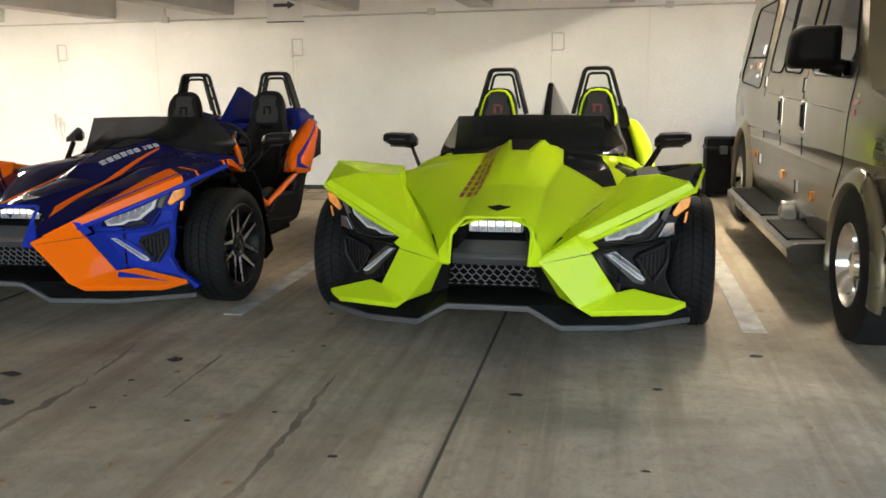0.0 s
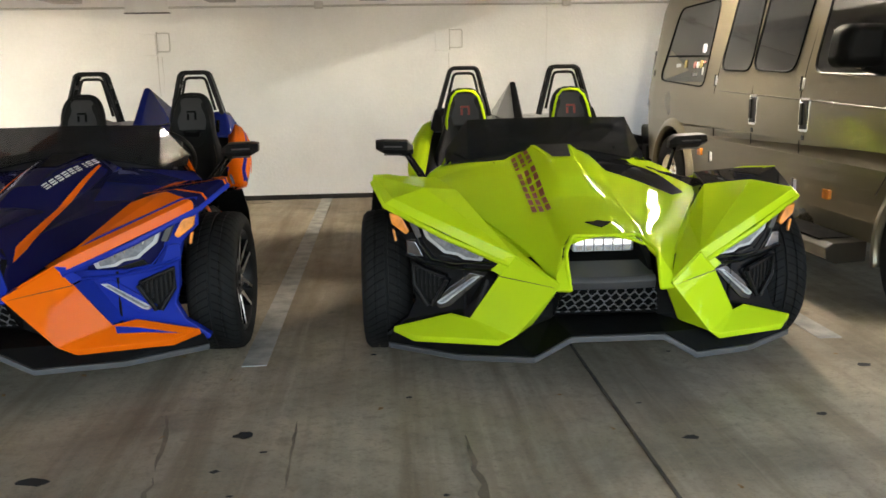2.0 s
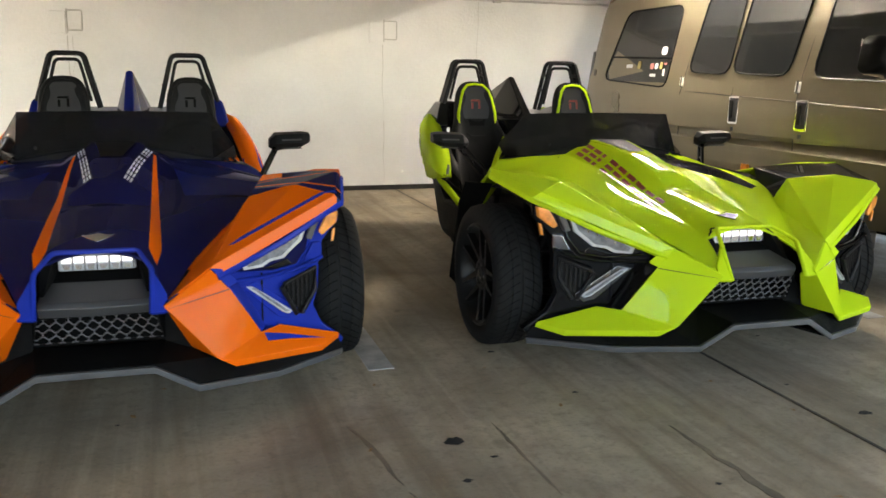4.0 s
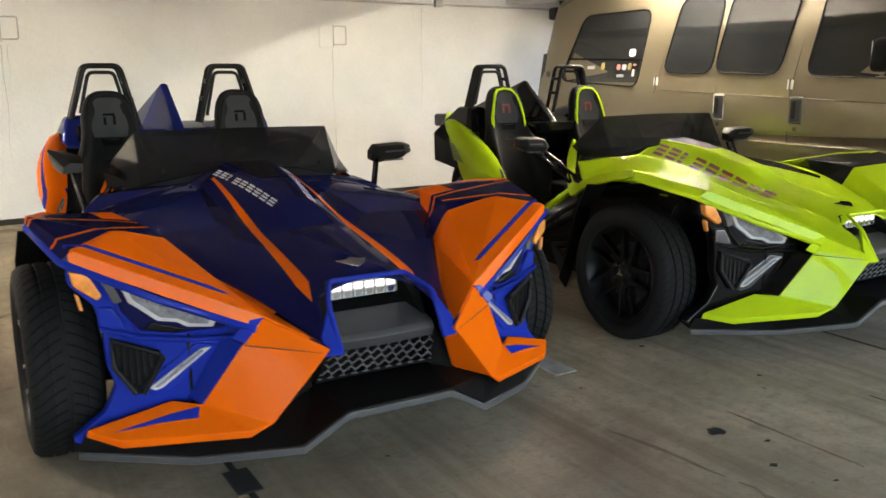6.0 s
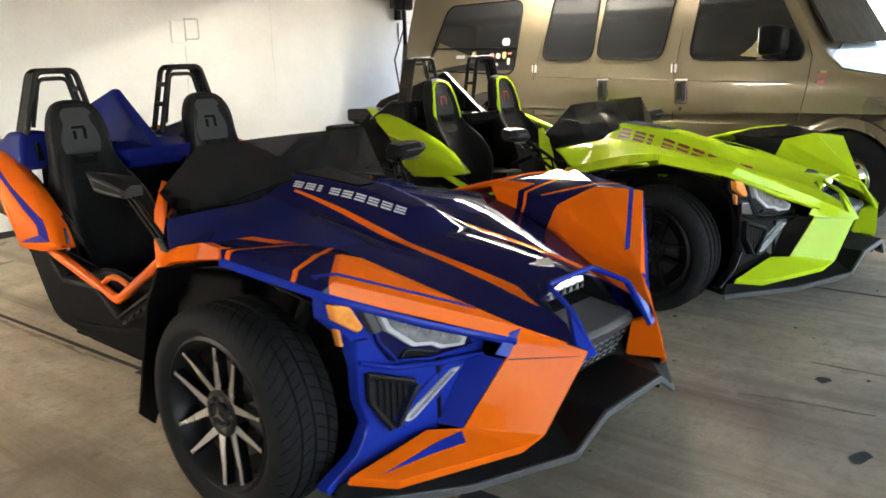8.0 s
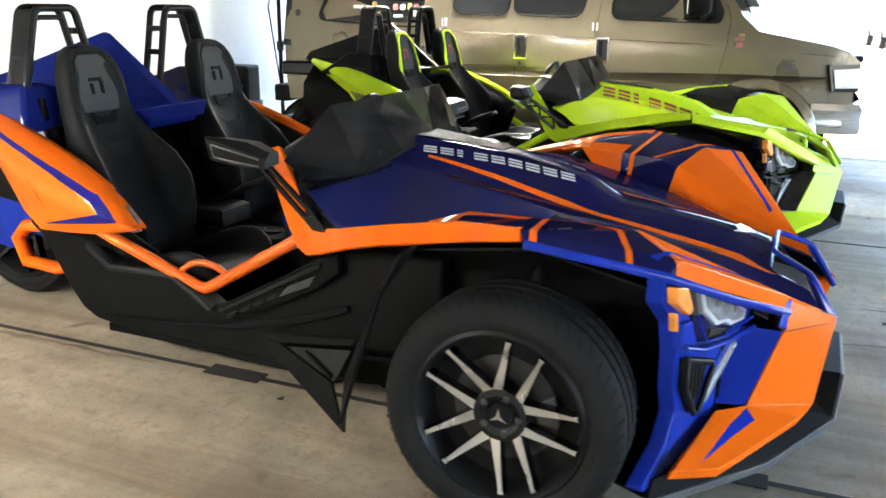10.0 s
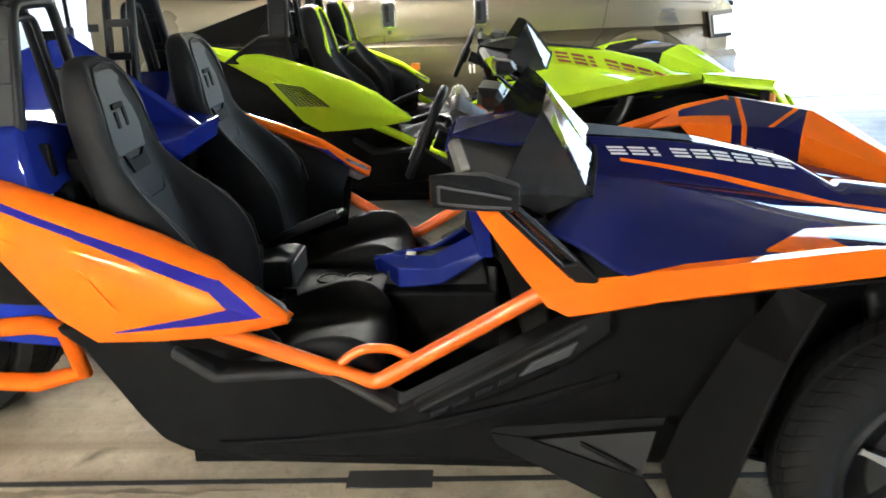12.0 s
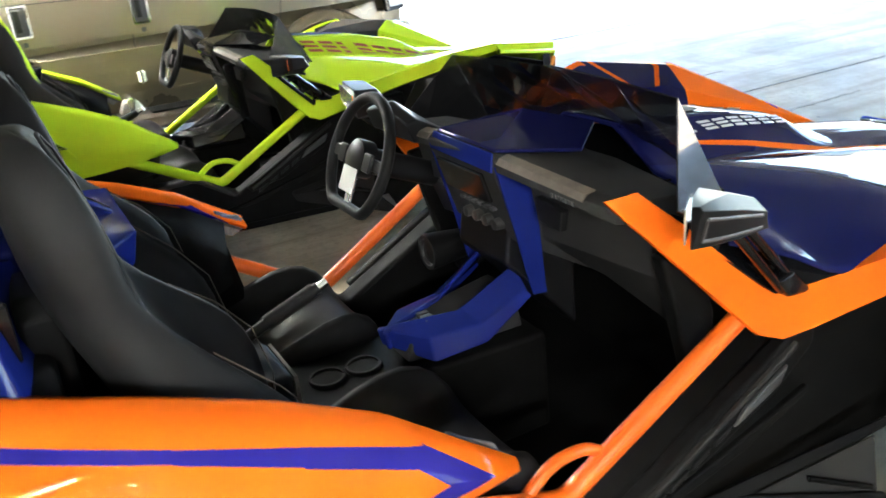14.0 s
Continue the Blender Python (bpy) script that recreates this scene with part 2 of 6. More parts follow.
def rounded(points, radius, n=4):
    """A polyline with its corners rounded."""
    pts = [Vector(p) for p in points]
    out = [pts[0]]
    for a, b, c in zip(pts, pts[1:], pts[2:]):
        r = min(radius, (a - b).length * 0.45, (c - b).length * 0.45)
        p, q = b + (a - b).normalized() * r, b + (c - b).normalized() * r
        for i in range(n + 1):
            t = i / n
            out.append(p * (1 - t) ** 2 + b * 2 * t * (1 - t) + q * t * t)
    return out + [pts[-1]]


def sweep(points, r, seg=10, bm=None, flat=1.0, closed=False):
    """A tube along a polyline. flat squeezes its section's second axis."""
    pts = [Vector(p) for p in points]
    rings, up = [], None
    for i, p in enumerate(pts):
        if closed:
            d = (pts[(i + 1) % len(pts)] - pts[i - 1]).normalized()
        else:
            d = (pts[min(i + 1, len(pts) - 1)] - pts[max(i - 1, 0)]).normalized()
        if up is None:
            up = d.orthogonal().normalized() if abs(d.z) > 0.9 else Vector((0, 0, 1))
        up = (up - d * up.dot(d)).normalized()
        side = d.cross(up)
        rings.append([p + side * (r * math.cos(a)) + up * (r * flat * math.sin(a)) for a in (2 * math.pi * k / seg for k in range(seg))])
    if closed:
        rings.append(rings[0])
        bm = loft(rings, True, False, bm)
        bmesh.ops.remove_doubles(bm, verts=bm.verts, dist=1e-6)
        return bm
    return loft(rings, True, True, bm)


def lathe(profile, axis="x", n=48, bm=None, caps=True):
    """Turns (along, radius) pairs about an axis."""
    rings = []
    for a, r in profile:
        ring = []
        for k in range(n):
            c, s = math.cos(2 * math.pi * k / n), math.sin(2 * math.pi * k / n)
            ring.append({"x": (a, r * c, r * s), "y": (r * c, a, r * s), "z": (r * c, r * s, a)}[axis])
        rings.append(ring)
    return loft(rings, True, caps, bm)


def prism(polygon, axis, a, b, bm=None):
    """A polygon in the two other axes, drawn out from a to b along an axis."""
    def place(u, v, w):
        return {"x": (w, u, v), "y": (u, w, v), "z": (u, v, w)}[axis]
    return loft([[place(u, v, a) for u, v in polygon], [place(u, v, b) for u, v in polygon]], True, True, bm)


def lerp(table, t):
    """Straight-line interpolation in rows of (t, value...)."""
    rows = sorted(table)
    if t <= rows[0][0]:
        return rows[0][1:]
    for a, b in zip(rows, rows[1:]):
        if t <= b[0]:
            k = (t - a[0]) / (b[0] - a[0])
            return tuple(x + (y - x) * k for x, y in zip(a[1:], b[1:]))
    return rows[-1][1:]


def glide(table, t):
    """Like lerp, but smooth through the rows."""
    n = len(table)
    t = min(max(t, table[0][0]), table[-1][0])
    k = max(i for i in range(n - 1) if table[i][0] <= t or i == 0)
    a, b = table[k], table[k + 1]
    before, after = table[max(0, k - 1)], table[min(n - 1, k + 2)]
    h = b[0] - a[0]
    u = (t - a[0]) / h
    out = []
    for i in range(1, len(a)):
        m0 = (b[i] - before[i]) / (b[0] - before[0]) * h
        m1 = (after[i] - a[i]) / (after[0] - a[0]) * h
        out.append((2 * u ** 3 - 3 * u ** 2 + 1) * a[i] + (u ** 3 - 2 * u ** 2 + u) * m0 + (3 * u ** 2 - 2 * u ** 3) * b[i] + (u ** 3 - u ** 2) * m1)
    return tuple(out)


# ---- the garage ----
WALL_Y = 9.41
part("floor", prism([(-16, -45), (60, -45), (60, WALL_Y + 0.3), (-16, WALL_Y + 0.3)], "z", -0.3, 0.0), M["floor"])
tagged(bpy.data.objects["floor"], "stained grey concrete garage floor with saw-cut joints", "floor", kind="structure")
tagged(part("wall_north", box((-16, WALL_Y, 0.0), (20, WALL_Y + 0.3, 3.2)), M["wall"]), "white-painted concrete garage wall, scuffed", "wall", kind="structure")
tagged(part("wall_west", box((-16.3, -14, 0.0), (-16, WALL_Y + 0.3, 3.2)), M["wall"]), "white-painted concrete garage wall", "wall", kind="structure")

# ceiling slab with tapered concrete ribs that run out from the wall
bm = box((-16, -3.6, 2.75), (3.9, WALL_Y, 3.05))
for k in range(12):
    x = 0.06 + 1.51 * (k - 9)
    loft([[(x - 0.13, y, 2.02), (x + 0.13, y, 2.02), (x + 0.2, y, 2.75), (x - 0.2, y, 2.75)] for y in (WALL_Y - 0.01, -3.6)], bm=bm)
tagged(part("ceiling", bm, M["ceiling"]), "pale concrete ceiling with tapered ribs", "ceiling", kind="structure")

# thin dark strip along the wall's foot
tagged(part("baseboard", box((-15.9, WALL_Y - 0.012, 0.0), (19.9, WALL_Y + 0.0, 0.05)), M["joint"]), "thin dark strip at the wall's foot", "baseboard", kind="structure")

# saw-cut joints in the floor
for x, w, y0 in ((-5.2, 0.012, -12), (-3.505, 0.022, -12), (-0.54, 0.013, -12), (2.7, 0.014, -12)):
    tagged(part("floor_joint", box((x - w / 2, y0, 0.0), (x + w / 2, WALL_Y - 0.02, 0.0035)), M["joint" if x == -3.505 else "joint_worn" if x == -0.54 else "joint_faint"]), "dark saw-cut joint in the concrete floor", "joint", kind="structure")
for y0, y1 in ((5.53, 5.77), (3.78, 3.95)):
    tagged(part("joint_patch", box((-3.545, y0, 0.0), (-3.462, y1, 0.005)), M["joint"], bevel=0.002), "dark tar patch over the floor joint", "joint", kind="structure")

# stall lines
for x0, x1 in ((-2.055, -1.945), (0.65, 0.763), (-4.8, -4.69)):
    tagged(part("stall_line", box((x0, 4.09 if x0 < 0 else 4.165, 0.0), (x1, WALL_Y - 0.02, 0.004)), M["line"]), "worn pale painted parking stall line", "stall line", "stall lines", "structure")

# a thin pipe along the wall with couplings, boxes below it
pipe = thing("wall_conduit", "thin painted conduit running along the wall", "conduit", kind="structure")
part("pipe", sweep([(-15.9, WALL_Y - 0.02, 1.975), (19, WALL_Y - 0.02, 1.975)], 0.011), M["conduit"], pipe, smooth=60)
for x in (-8.2, -5.2, -2.0, 0.55, 3.6):
    part("coupling", box((x - 0.045, WALL_Y - 0.05, 1.95), (x + 0.045, WALL_Y - 0.002, 2.02)), M["conduit"], pipe, bevel=0.008)
part("drop_pipe", sweep([(-5.2, WALL_Y - 0.02, 2.0), (-5.2, WALL_Y - 0.02, 2.75)], 0.011), M["conduit"], pipe, smooth=60)
for x in (-6.82, -3.79, -0.82, 2.25):
    ob = thing("wall_box", "flat white wall box with wire bracket", "wall box", group="wall boxes")
    part("cover", box((x, WALL_Y - 0.018, 1.51), (x + 0.14, WALL_Y - 0.001, 1.715)), M["wall"], ob, bevel=0.006)
    part("bracket", sweep(rounded([(x + 0.15, WALL_Y - 0.012, 1.545), (x + 0.28, WALL_Y - 0.03, 1.545), (x + 0.28, WALL_Y - 0.03, 1.725), (x + 0.15, WALL_Y - 0.012, 1.725)], 0.02), 0.006, 8), M["conduit"], ob, smooth=60)
    part("hook", sweep([(x + 0.15, WALL_Y - 0.012, 1.52), (x + 0.15, WALL_Y - 0.012, 1.74)], 0.006, 8), M["conduit"], ob, smooth=60)

# one-way sign
sign = thing("arrow_sign", "small white sign with a black arrow", "sign")
part("board", box((-3.92, WALL_Y - 0.05, 1.925), (-3.49, WALL_Y - 0.044, 2.25)), M["sign"], sign, bevel=0.003)
part("frame", prism([(-3.925, 1.918), (-3.485, 1.918), (-3.485, 1.928), (-3.925, 1.928)], "y", WALL_Y - 0.054, WALL_Y - 0.001), M["print"], sign)
part("arrow", prism([(-3.83, 2.085), (-3.66, 2.085), (-3.66, 2.06), (-3.57, 2.105), (-3.66, 2.15), (-3.66, 2.125), (-3.83, 2.125)], "y", WALL_Y - 0.0535, WALL_Y - 0.0505), M["print"], sign)

# tube lamps under the ceiling, between the ribs
for x, y, z in ((0.95, 6.4, 2.26), (-6.74, 7.4, 2.06), (-12.8, 7.4, 2.06)):
    lamp = thing("tube_lamp", "long fluorescent tube lamp under the ceiling", "ceiling lamp", pose(x, y, z), "tube lamps")
    part("tray", prism([(-0.09, 0.03), (0.09, 0.03), (0.06, 0.15), (-0.06, 0.15)], "y", -0.65, 0.65), M["sign"], lamp, bevel=0.004)
    for k in (-1, 1):
        part("end_cap", box((-0.07, 0.6 * k - 0.02, -0.03), (0.07, 0.6 * k + 0.02, 0.04)), M["sign"], lamp, bevel=0.004)
    for dx in (-0.045, 0.045):
        part("tube", sweep([(dx, -0.6, 0.0), (dx, 0.6, 0.0)], 0.016, 12), M["tube"], lamp, smooth=60)
    part("hanger", sweep([(0, 0, 0.15), (0, 0, 2.75 - z)], 0.01, 8), M["conduit"], lamp)


# drip marks and a crack down the wall
for x, z0, z1, w in ((-6.80, 0.62, 0.90, 0.05), (-6.74, 0.56, 0.86, 0.07), (-6.69, 0.60, 0.80, 0.04), (-6.66, 0.95, 1.50, 0.008), (-3.645, 0.52, 1.50, 0.008), (-3.60, 1.10, 1.49, 0.005), (-0.667, 0.06, 0.72, 0.007), (-0.68, 0.75, 1.49, 0.006), (-5.36, 0.3, 1.9, 0.004), (-8.3, 0.06, 1.95, 0.005), (0.35, 0.9, 1.95, 0.004)):
    rows = [[(x + 0.012 * math.sin(7.3 * k + x) * k / 8 - w / 2 * (1 - k / 11), WALL_Y - 0.002, z1 + (z0 - z1) * k / 10), (x + 0.012 * math.sin(7.3 * k + x) * k / 8 + w / 2 * (1 - k / 11), WALL_Y - 0.002, z1 + (z0 - z1) * k / 10)] for k in range(11)]
    tagged(part("wall_stain", loft(rows, False, False), M["wall_dirt"], solid=0.001), "thin grey drip mark on the white wall", "stain", "wall stains", "structure")


# brown stained cracks and oily tracks on the floor
def streak(points, wide, seed):
    """A ragged flat streak along points, thinning out at both ends."""
    rng = random.Random(seed)
    path, rows = [Vector((x, y, 0)) for x, y in points], []
    for a, c in zip(path, path[1:]):
        n = max(4, int((c - a).length / 0.05))
        side = Vector((-(c - a).y, (c - a).x, 0)).normalized()
        for k in range(n):
            w = wide * rng.uniform(0.35, 1.0)
            o = a.lerp(c, k / n) + side * rng.uniform(-0.25, 0.25) * wide
            rows.append((o, side, w))
    out, total = [], len(rows)
    for i, (o, side, w) in enumerate(rows):
        w *= min(1.0, 0.12 + 6 * min(i, total - 1 - i) / total)
        l, r = o + side * w * rng.uniform(0.4, 0.6), o - side * w * rng.uniform(0.4, 0.6)
        out.append([(l.x, l.y, 0.0), (l.x, l.y, 0.002), (r.x, r.y, 0.002), (r.x, r.y, 0.0)])
    return loft(out)


FLOOR_STREAKS = [([(-2.17, 1.5), (-2.17, 2.62), (-2.16, 2.89), (-2.18, 3.09)], 0.05), ([(-2.18, 3.09), (-2.205, 3.34), (-2.27, 3.62)], 0.02), ([(-1.11, 1.2), (-1.11, 2.67), (-1.145, 3.31)], 0.04), ([(-1.735, 2.9), (-1.75, 3.5)], 0.014),
                 ([(0.10, 1.2), (0.10, 2.38)], 0.03), ([(-4.6, 9.28), (-3.6, 9.05), (-2.5, 9.22)], 0.16), ([(-3.45, 8.62), (-2.8, 8.50)], 0.14), ([(-2.05, 6.4), (-1.98, 8.9)], 0.05), ([(-3.55, 6.0), (-3.56, 8.9)], 0.04)]
for n, (points, wide) in enumerate(FLOOR_STREAKS):
    tagged(part("floor_streak", streak(points, wide, 40 + n), M["floor_stain"]), "brown oily streak on the concrete floor", "stain", "floor stains", "structure")


# ---- three-wheeled roadsters ----
# local axes: x across, y towards the tail, z up; the front axle is at y = 0
HOOD_EDGE = [(-0.745, 0.226, 0.455), (-0.55, 0.30, 0.535), (-0.3, 0.42, 0.61), (-0.1, 0.52, 0.655), (0.1, 0.62, 0.69), (0.3, 0.70, 0.715), (0.45, 0.72, 0.705), (0.62, 0.70, 0.69), (0.71, 0.65, 0.735), (0.8, 0.59, 0.765)]
HOOD_MID = [(-0.745, 0.56, 0.52), (-0.585, 0.613, 0.565), (-0.477, 0.645, 0.60), (-0.2, 0.69, 0.655), (0.0, 0.715, 0.69), (0.3, 0.76, 0.75), (0.55, 0.79, 0.79), (0.8, 0.815, 0.805)]


def hood_z(x, y):
    xe, ze = glide(HOOD_EDGE, y)
    zc, zs = glide(HOOD_MID, y)
    x = abs(x)
    if x < 0.18:
        z = zc + (zs - zc) * (x / 0.18) ** 2
    else:
        u = min(1, (x - 0.18) / max(0.02, xe - 0.18))
        z = zs + (ze - zs) * u ** 1.35 + 0.10 * max(0.0, xe - 0.18) * u * (1 - u)
    top, half, foot = lerp([(-0.08, 0.0, 0.06, 0.17), (0.05, 0.055, 0.06, 0.19), (0.3, 0.078, 0.07, 0.22), (0.7, 0.080, 0.10, 0.25)], y)
    z += top * max(0.0, min(1.0, (foot - x) / (foot - half)))
    return z


def hood_mesh():
    rows = []
    for i in range(61):
        u, row = i / 60, []
        for j in range(-44, 45):
            v = j / 44
            xf = abs(v) * 0.226
            front = lerp([(0, -0.585), (0.135, -0.588), (0.184, -0.70), (0.226, -0.745)], xf)[0]
            rear = lerp([(0, 0.66), (0.5, 0.68), (1, 0.80)], abs(v))[0]
            y = rear + u * (front - rear)
            x = v * glide(HOOD_EDGE, y)[0]
            row.append((x, y, hood_z(x, y)))
        rows.append(row)
    bm = loft(rows, False, False)
    return bm


def on_hood(polygon, lift=0.003, n=3):
    """A thin patch that follows the hood: a quad in x, y, cut into strips."""
    (a, b, c, d) = [Vector(p) for p in polygon]
    rows = []
    for i in range(n + 1):
        row = []
        for j in range(n + 1):
            p = a.lerp(b, i / n).lerp(d.lerp(c, i / n), j / n)
            row.append((p.x, p.y, hood_z(p.x, p.y) + lift))
        rows.append(row)
    return loft(rows, False, False)


def pod(x, z, off=0.0):
    return (x, -0.44 - 0.39 * (0.77 - x) - off, z)


def pod_patch(polygon, off, thick, s):
    front = [Vector(pod(x, z, off)) for x, z in polygon]
    back = [p + Vector((0, thick, 0)) for p in front]
    return loft([[(p.x * s, p.y, p.z) for p in front], [(p.x * s, p.y, p.z) for p in back]])


FENDER = [(0.216, -0.778, 0.464), (0.374, -0.645, 0.553), (0.85, -0.40, 0.758), (0.715, -0.28, 0.783), (0.57, -0.13, 0.752), (0.45, -0.28, 0.61), (0.31, -0.54, 0.525),
          (0.935, -0.03, 0.812), (0.64, 0.22, 0.765), (0.60, 0.12, 0.66), (0.392, -0.652, 0.522), (0.884, -0.378, 0.731), (0.943, -0.04, 0.786), (0.86, 0.16, 0.79), (0.70, 0.32, 0.74),
          (0.285, -0.545, 0.533), (0.415, -0.28, 0.609), (0.50, -0.10, 0.652), (0.615, 0.14, 0.688)]
FENDER_FACES = [(0, 1, 6), (1, 2, 3), (1, 3, 4), (1, 4, 5), (1, 5, 6), (2, 7, 3), (3, 7, 8), (3, 8, 4), (4, 8, 9), (4, 9, 5), (1, 10, 11, 2), (2, 11, 12, 7), (7, 13, 8), (13, 14, 8), (6, 5, 16, 15), (5, 9, 17, 16), (9, 18, 17)]
JAW = [(0.216, -0.778, 0.464), (0.374, -0.645, 0.548), (0.435, -0.642, 0.476), (0.547, -0.571, 0.283), (0.44, -0.713, 0.23), (0.62, -0.498, 0.284), (0.857, -0.424, 0.214), (0.775, -0.531, 0.203),
       (0.385, -0.735, 0.25), (0.30, -0.63, 0.27), (0.225, -0.69, 0.43), (0.86, -0.415, 0.19), (0.775, -0.525, 0.178), (0.445, -0.70, 0.205), (0.402, -0.689, 0.370)]
JAW_FACES = [(0, 1, 2), (0, 2, 14), (2, 3, 14), (3, 8, 14), (8, 0, 14), (8, 3, 4), (3, 5, 6), (3, 6, 7, 4), (7, 6, 11, 12), (4, 7, 12, 13), (0, 8, 9, 10), (8, 4, 13)]


def wheel(parent, x, y, radius, width, rim_radius, side, spoke_mat, spokes=True):
    """A wheel whose outer face looks to the given side."""
    hub = new("wheel")
    hub.parent, hub.location = parent, (x, y, radius)
    w = width / 2
    prof = [(-w * 0.78, rim_radius), (-w * 0.98, rim_radius + 0.025), (-w, radius - 0.055), (-w * 0.93, radius - 0.022), (-w * 0.78, radius - 0.006)]
    for g in (-0.42, 0.0, 0.42):
        prof += [(w * (g - 0.06), radius), (w * (g - 0.055), radius - 0.007), (w * (g + 0.055), radius - 0.007), (w * (g + 0.06), radius)]
    prof += [(w * 0.78, radius - 0.006), (w * 0.93, radius - 0.022), (w, radius - 0.055), (w * 0.98, rim_radius + 0.025), (w * 0.78, rim_radius)]
    part("tyre", lathe(prof, "x", 72, caps=False), M["tyre"], hub, "worn black road tyre", smooth=35)
    bm = bmesh.new()
    for k in range(54):
        for q in (-1, 1):
            row0, row1 = [], []
            for j in range(6):
                f = j / 5
                a = 2 * math.pi * (k + f * 0.9 + (0.5 if q > 0 else 0)) / 54 + 0.10 * f * f
                r = radius + 0.0015 - (0.022 * max(0, (f - 0.75) * 4) ** 1.5 if f > 0.75 else 0)
                for row, da in ((row0, -0.010), (row1, 0.010)):
                    row.append((q * w * (0.08 + 0.86 * f), r * math.cos(a + da * (1 - 0.4 * f)), r * math.sin(a + da * (1 - 0.4 * f))))
            loft([row0, row1], False, False, bm)
    part("tread", bm, M["tyre_groove"], hub)
    # barrel, dark face, lip
    part("rim", lathe([(-w * 0.8, rim_radius * 0.96), (-w * 0.8, rim_radius + 0.004), (w * 0.84, rim_radius + 0.006), (w * 0.90, rim_radius - 0.004), (w * 0.80, rim_radius - 0.014), (w * 0.2, rim_radius - 0.03), (w * 0.12, 0.06), (w * 0.12, 0.0)] if side > 0 else
                       [(w * 0.8, rim_radius * 0.96), (w * 0.8, rim_radius + 0.004), (-w * 0.84, rim_radius + 0.006), (-w * 0.90, rim_radius - 0.004), (-w * 0.80, rim_radius - 0.014), (-w * 0.2, rim_radius - 0.03), (-w * 0.12, 0.06), (-w * 0.12, 0.0)], "x", 48), M["satin"], hub, "satin black wheel rim", smooth=40)
    if not spokes:
        return hub
    o = side
    part("brake_disc", lathe([(o * w * 0.14, 0.06), (o * w * 0.14, 0.145), (o * w * 0.22, 0.145), (o * w * 0.22, 0.06)], "x", 40), M["steel"], hub, smooth=40)
    bm = bmesh.new()
    loft([[(o * w * 0.2, 0.15 * math.cos(a) if k < 4 else 0.09 * math.cos(a), (0.15 if k < 4 else 0.09) * math.sin(a)) for k, a in enumerate([2.7, 2.9, 3.1, 3.3, 3.3, 3.1, 2.9, 2.7])],
          [(o * w * 0.42, 0.15 * math.cos(a) if k < 4 else 0.09 * math.cos(a), (0.15 if k < 4 else 0.09) * math.sin(a)) for k, a in enumerate([2.7, 2.9, 3.1, 3.3, 3.3, 3.1, 2.9, 2.7])]], bm=bm)
    part("brake_caliper", bm, M["steel"], hub, bevel=0.004)
    part("hub_centre", lathe([(o * w * 0.2, 0.075), (o * w * 0.66, 0.072), (o * w * 0.70, 0.055), (o * w * 0.62, 0.04), (o * w * 0.72, 0.034), (o * w * 0.74, 0.0)], "x", 30), M["satin"], hub, smooth=40)
    badge = bmesh.new()
    for k in range(3):
        a = math.radians(90 + 120 * k)
        c, s2 = math.cos(a), math.sin(a)
        loft([[(o * w * 0.75, 0.003 * -s2, 0.003 * c), (o * w * 0.75, 0.030 * c, 0.030 * s2), (o * w * 0.75, 0.003 * s2 + 0.004 * c, -0.003 * c)], [(o * w * 0.77, 0.006 * -s2, 0.006 * c), (o * w * 0.77, 0.027 * c, 0.027 * s2), (o * w * 0.77, 0.006 * s2, -0.006 * c)]], bm=badge)
    part("hub_badge", badge, M["chrome"], hub)
    for k in range(10):
        v = k // 2
        apex = math.radians(73 + 72 * v)
        q = 1 if k % 2 else -1
        tip = apex + math.radians(23.5) * q
        body, face = [], []
        for t, half, depth in ((0.0, 0.017, 0.64), (0.35, 0.0125, 0.72), (0.75, 0.0080, 0.80), (0.93, 0.0065, 0.85), (1.0, 0.009, 0.86)):
            foot = Vector((math.cos(apex + math.radians(7) * q), math.sin(apex + math.radians(7) * q))) * 0.060
            at = foot.lerp(Vector((math.cos(tip), math.sin(tip))) * (rim_radius - 0.018), t)
            r, a = at.length, math.atan2(at.y, at.x)
            c, s2 = math.cos(a), math.sin(a)
            body.append([(o * (w * depth - 0.034), r * c - dx * s2, r * s2 + dx * c) for dx in (-half, half)] + [(o * (w * depth - 0.002), r * c - dx * s2, r * s2 + dx * c) for dx in (half, -half)])
            face.append([(o * (w * depth - 0.003), r * c - dx * s2, r * s2 + dx * c) for dx in (-half * 0.86, half * 0.86)] + [(o * w * depth, r * c - dx * s2, r * s2 + dx * c) for dx in (half * 0.8, -half * 0.8)])
        arm = part("spoke", loft(body), M["gloss"], hub)
        part("machined_face", loft(face), spoke_mat, arm)
    for k in range(5):
        a = math.radians(109 + 72 * k)
        part("wheel_bolt", lathe([(o * w * 0.60, 0.009), (o * w * 0.72, 0.009), (o * w * 0.73, 0.0)], "x", 8), M["steel"], hub).location = (0, 0.052 * math.cos(a), 0.052 * math.sin(a))
    return hub


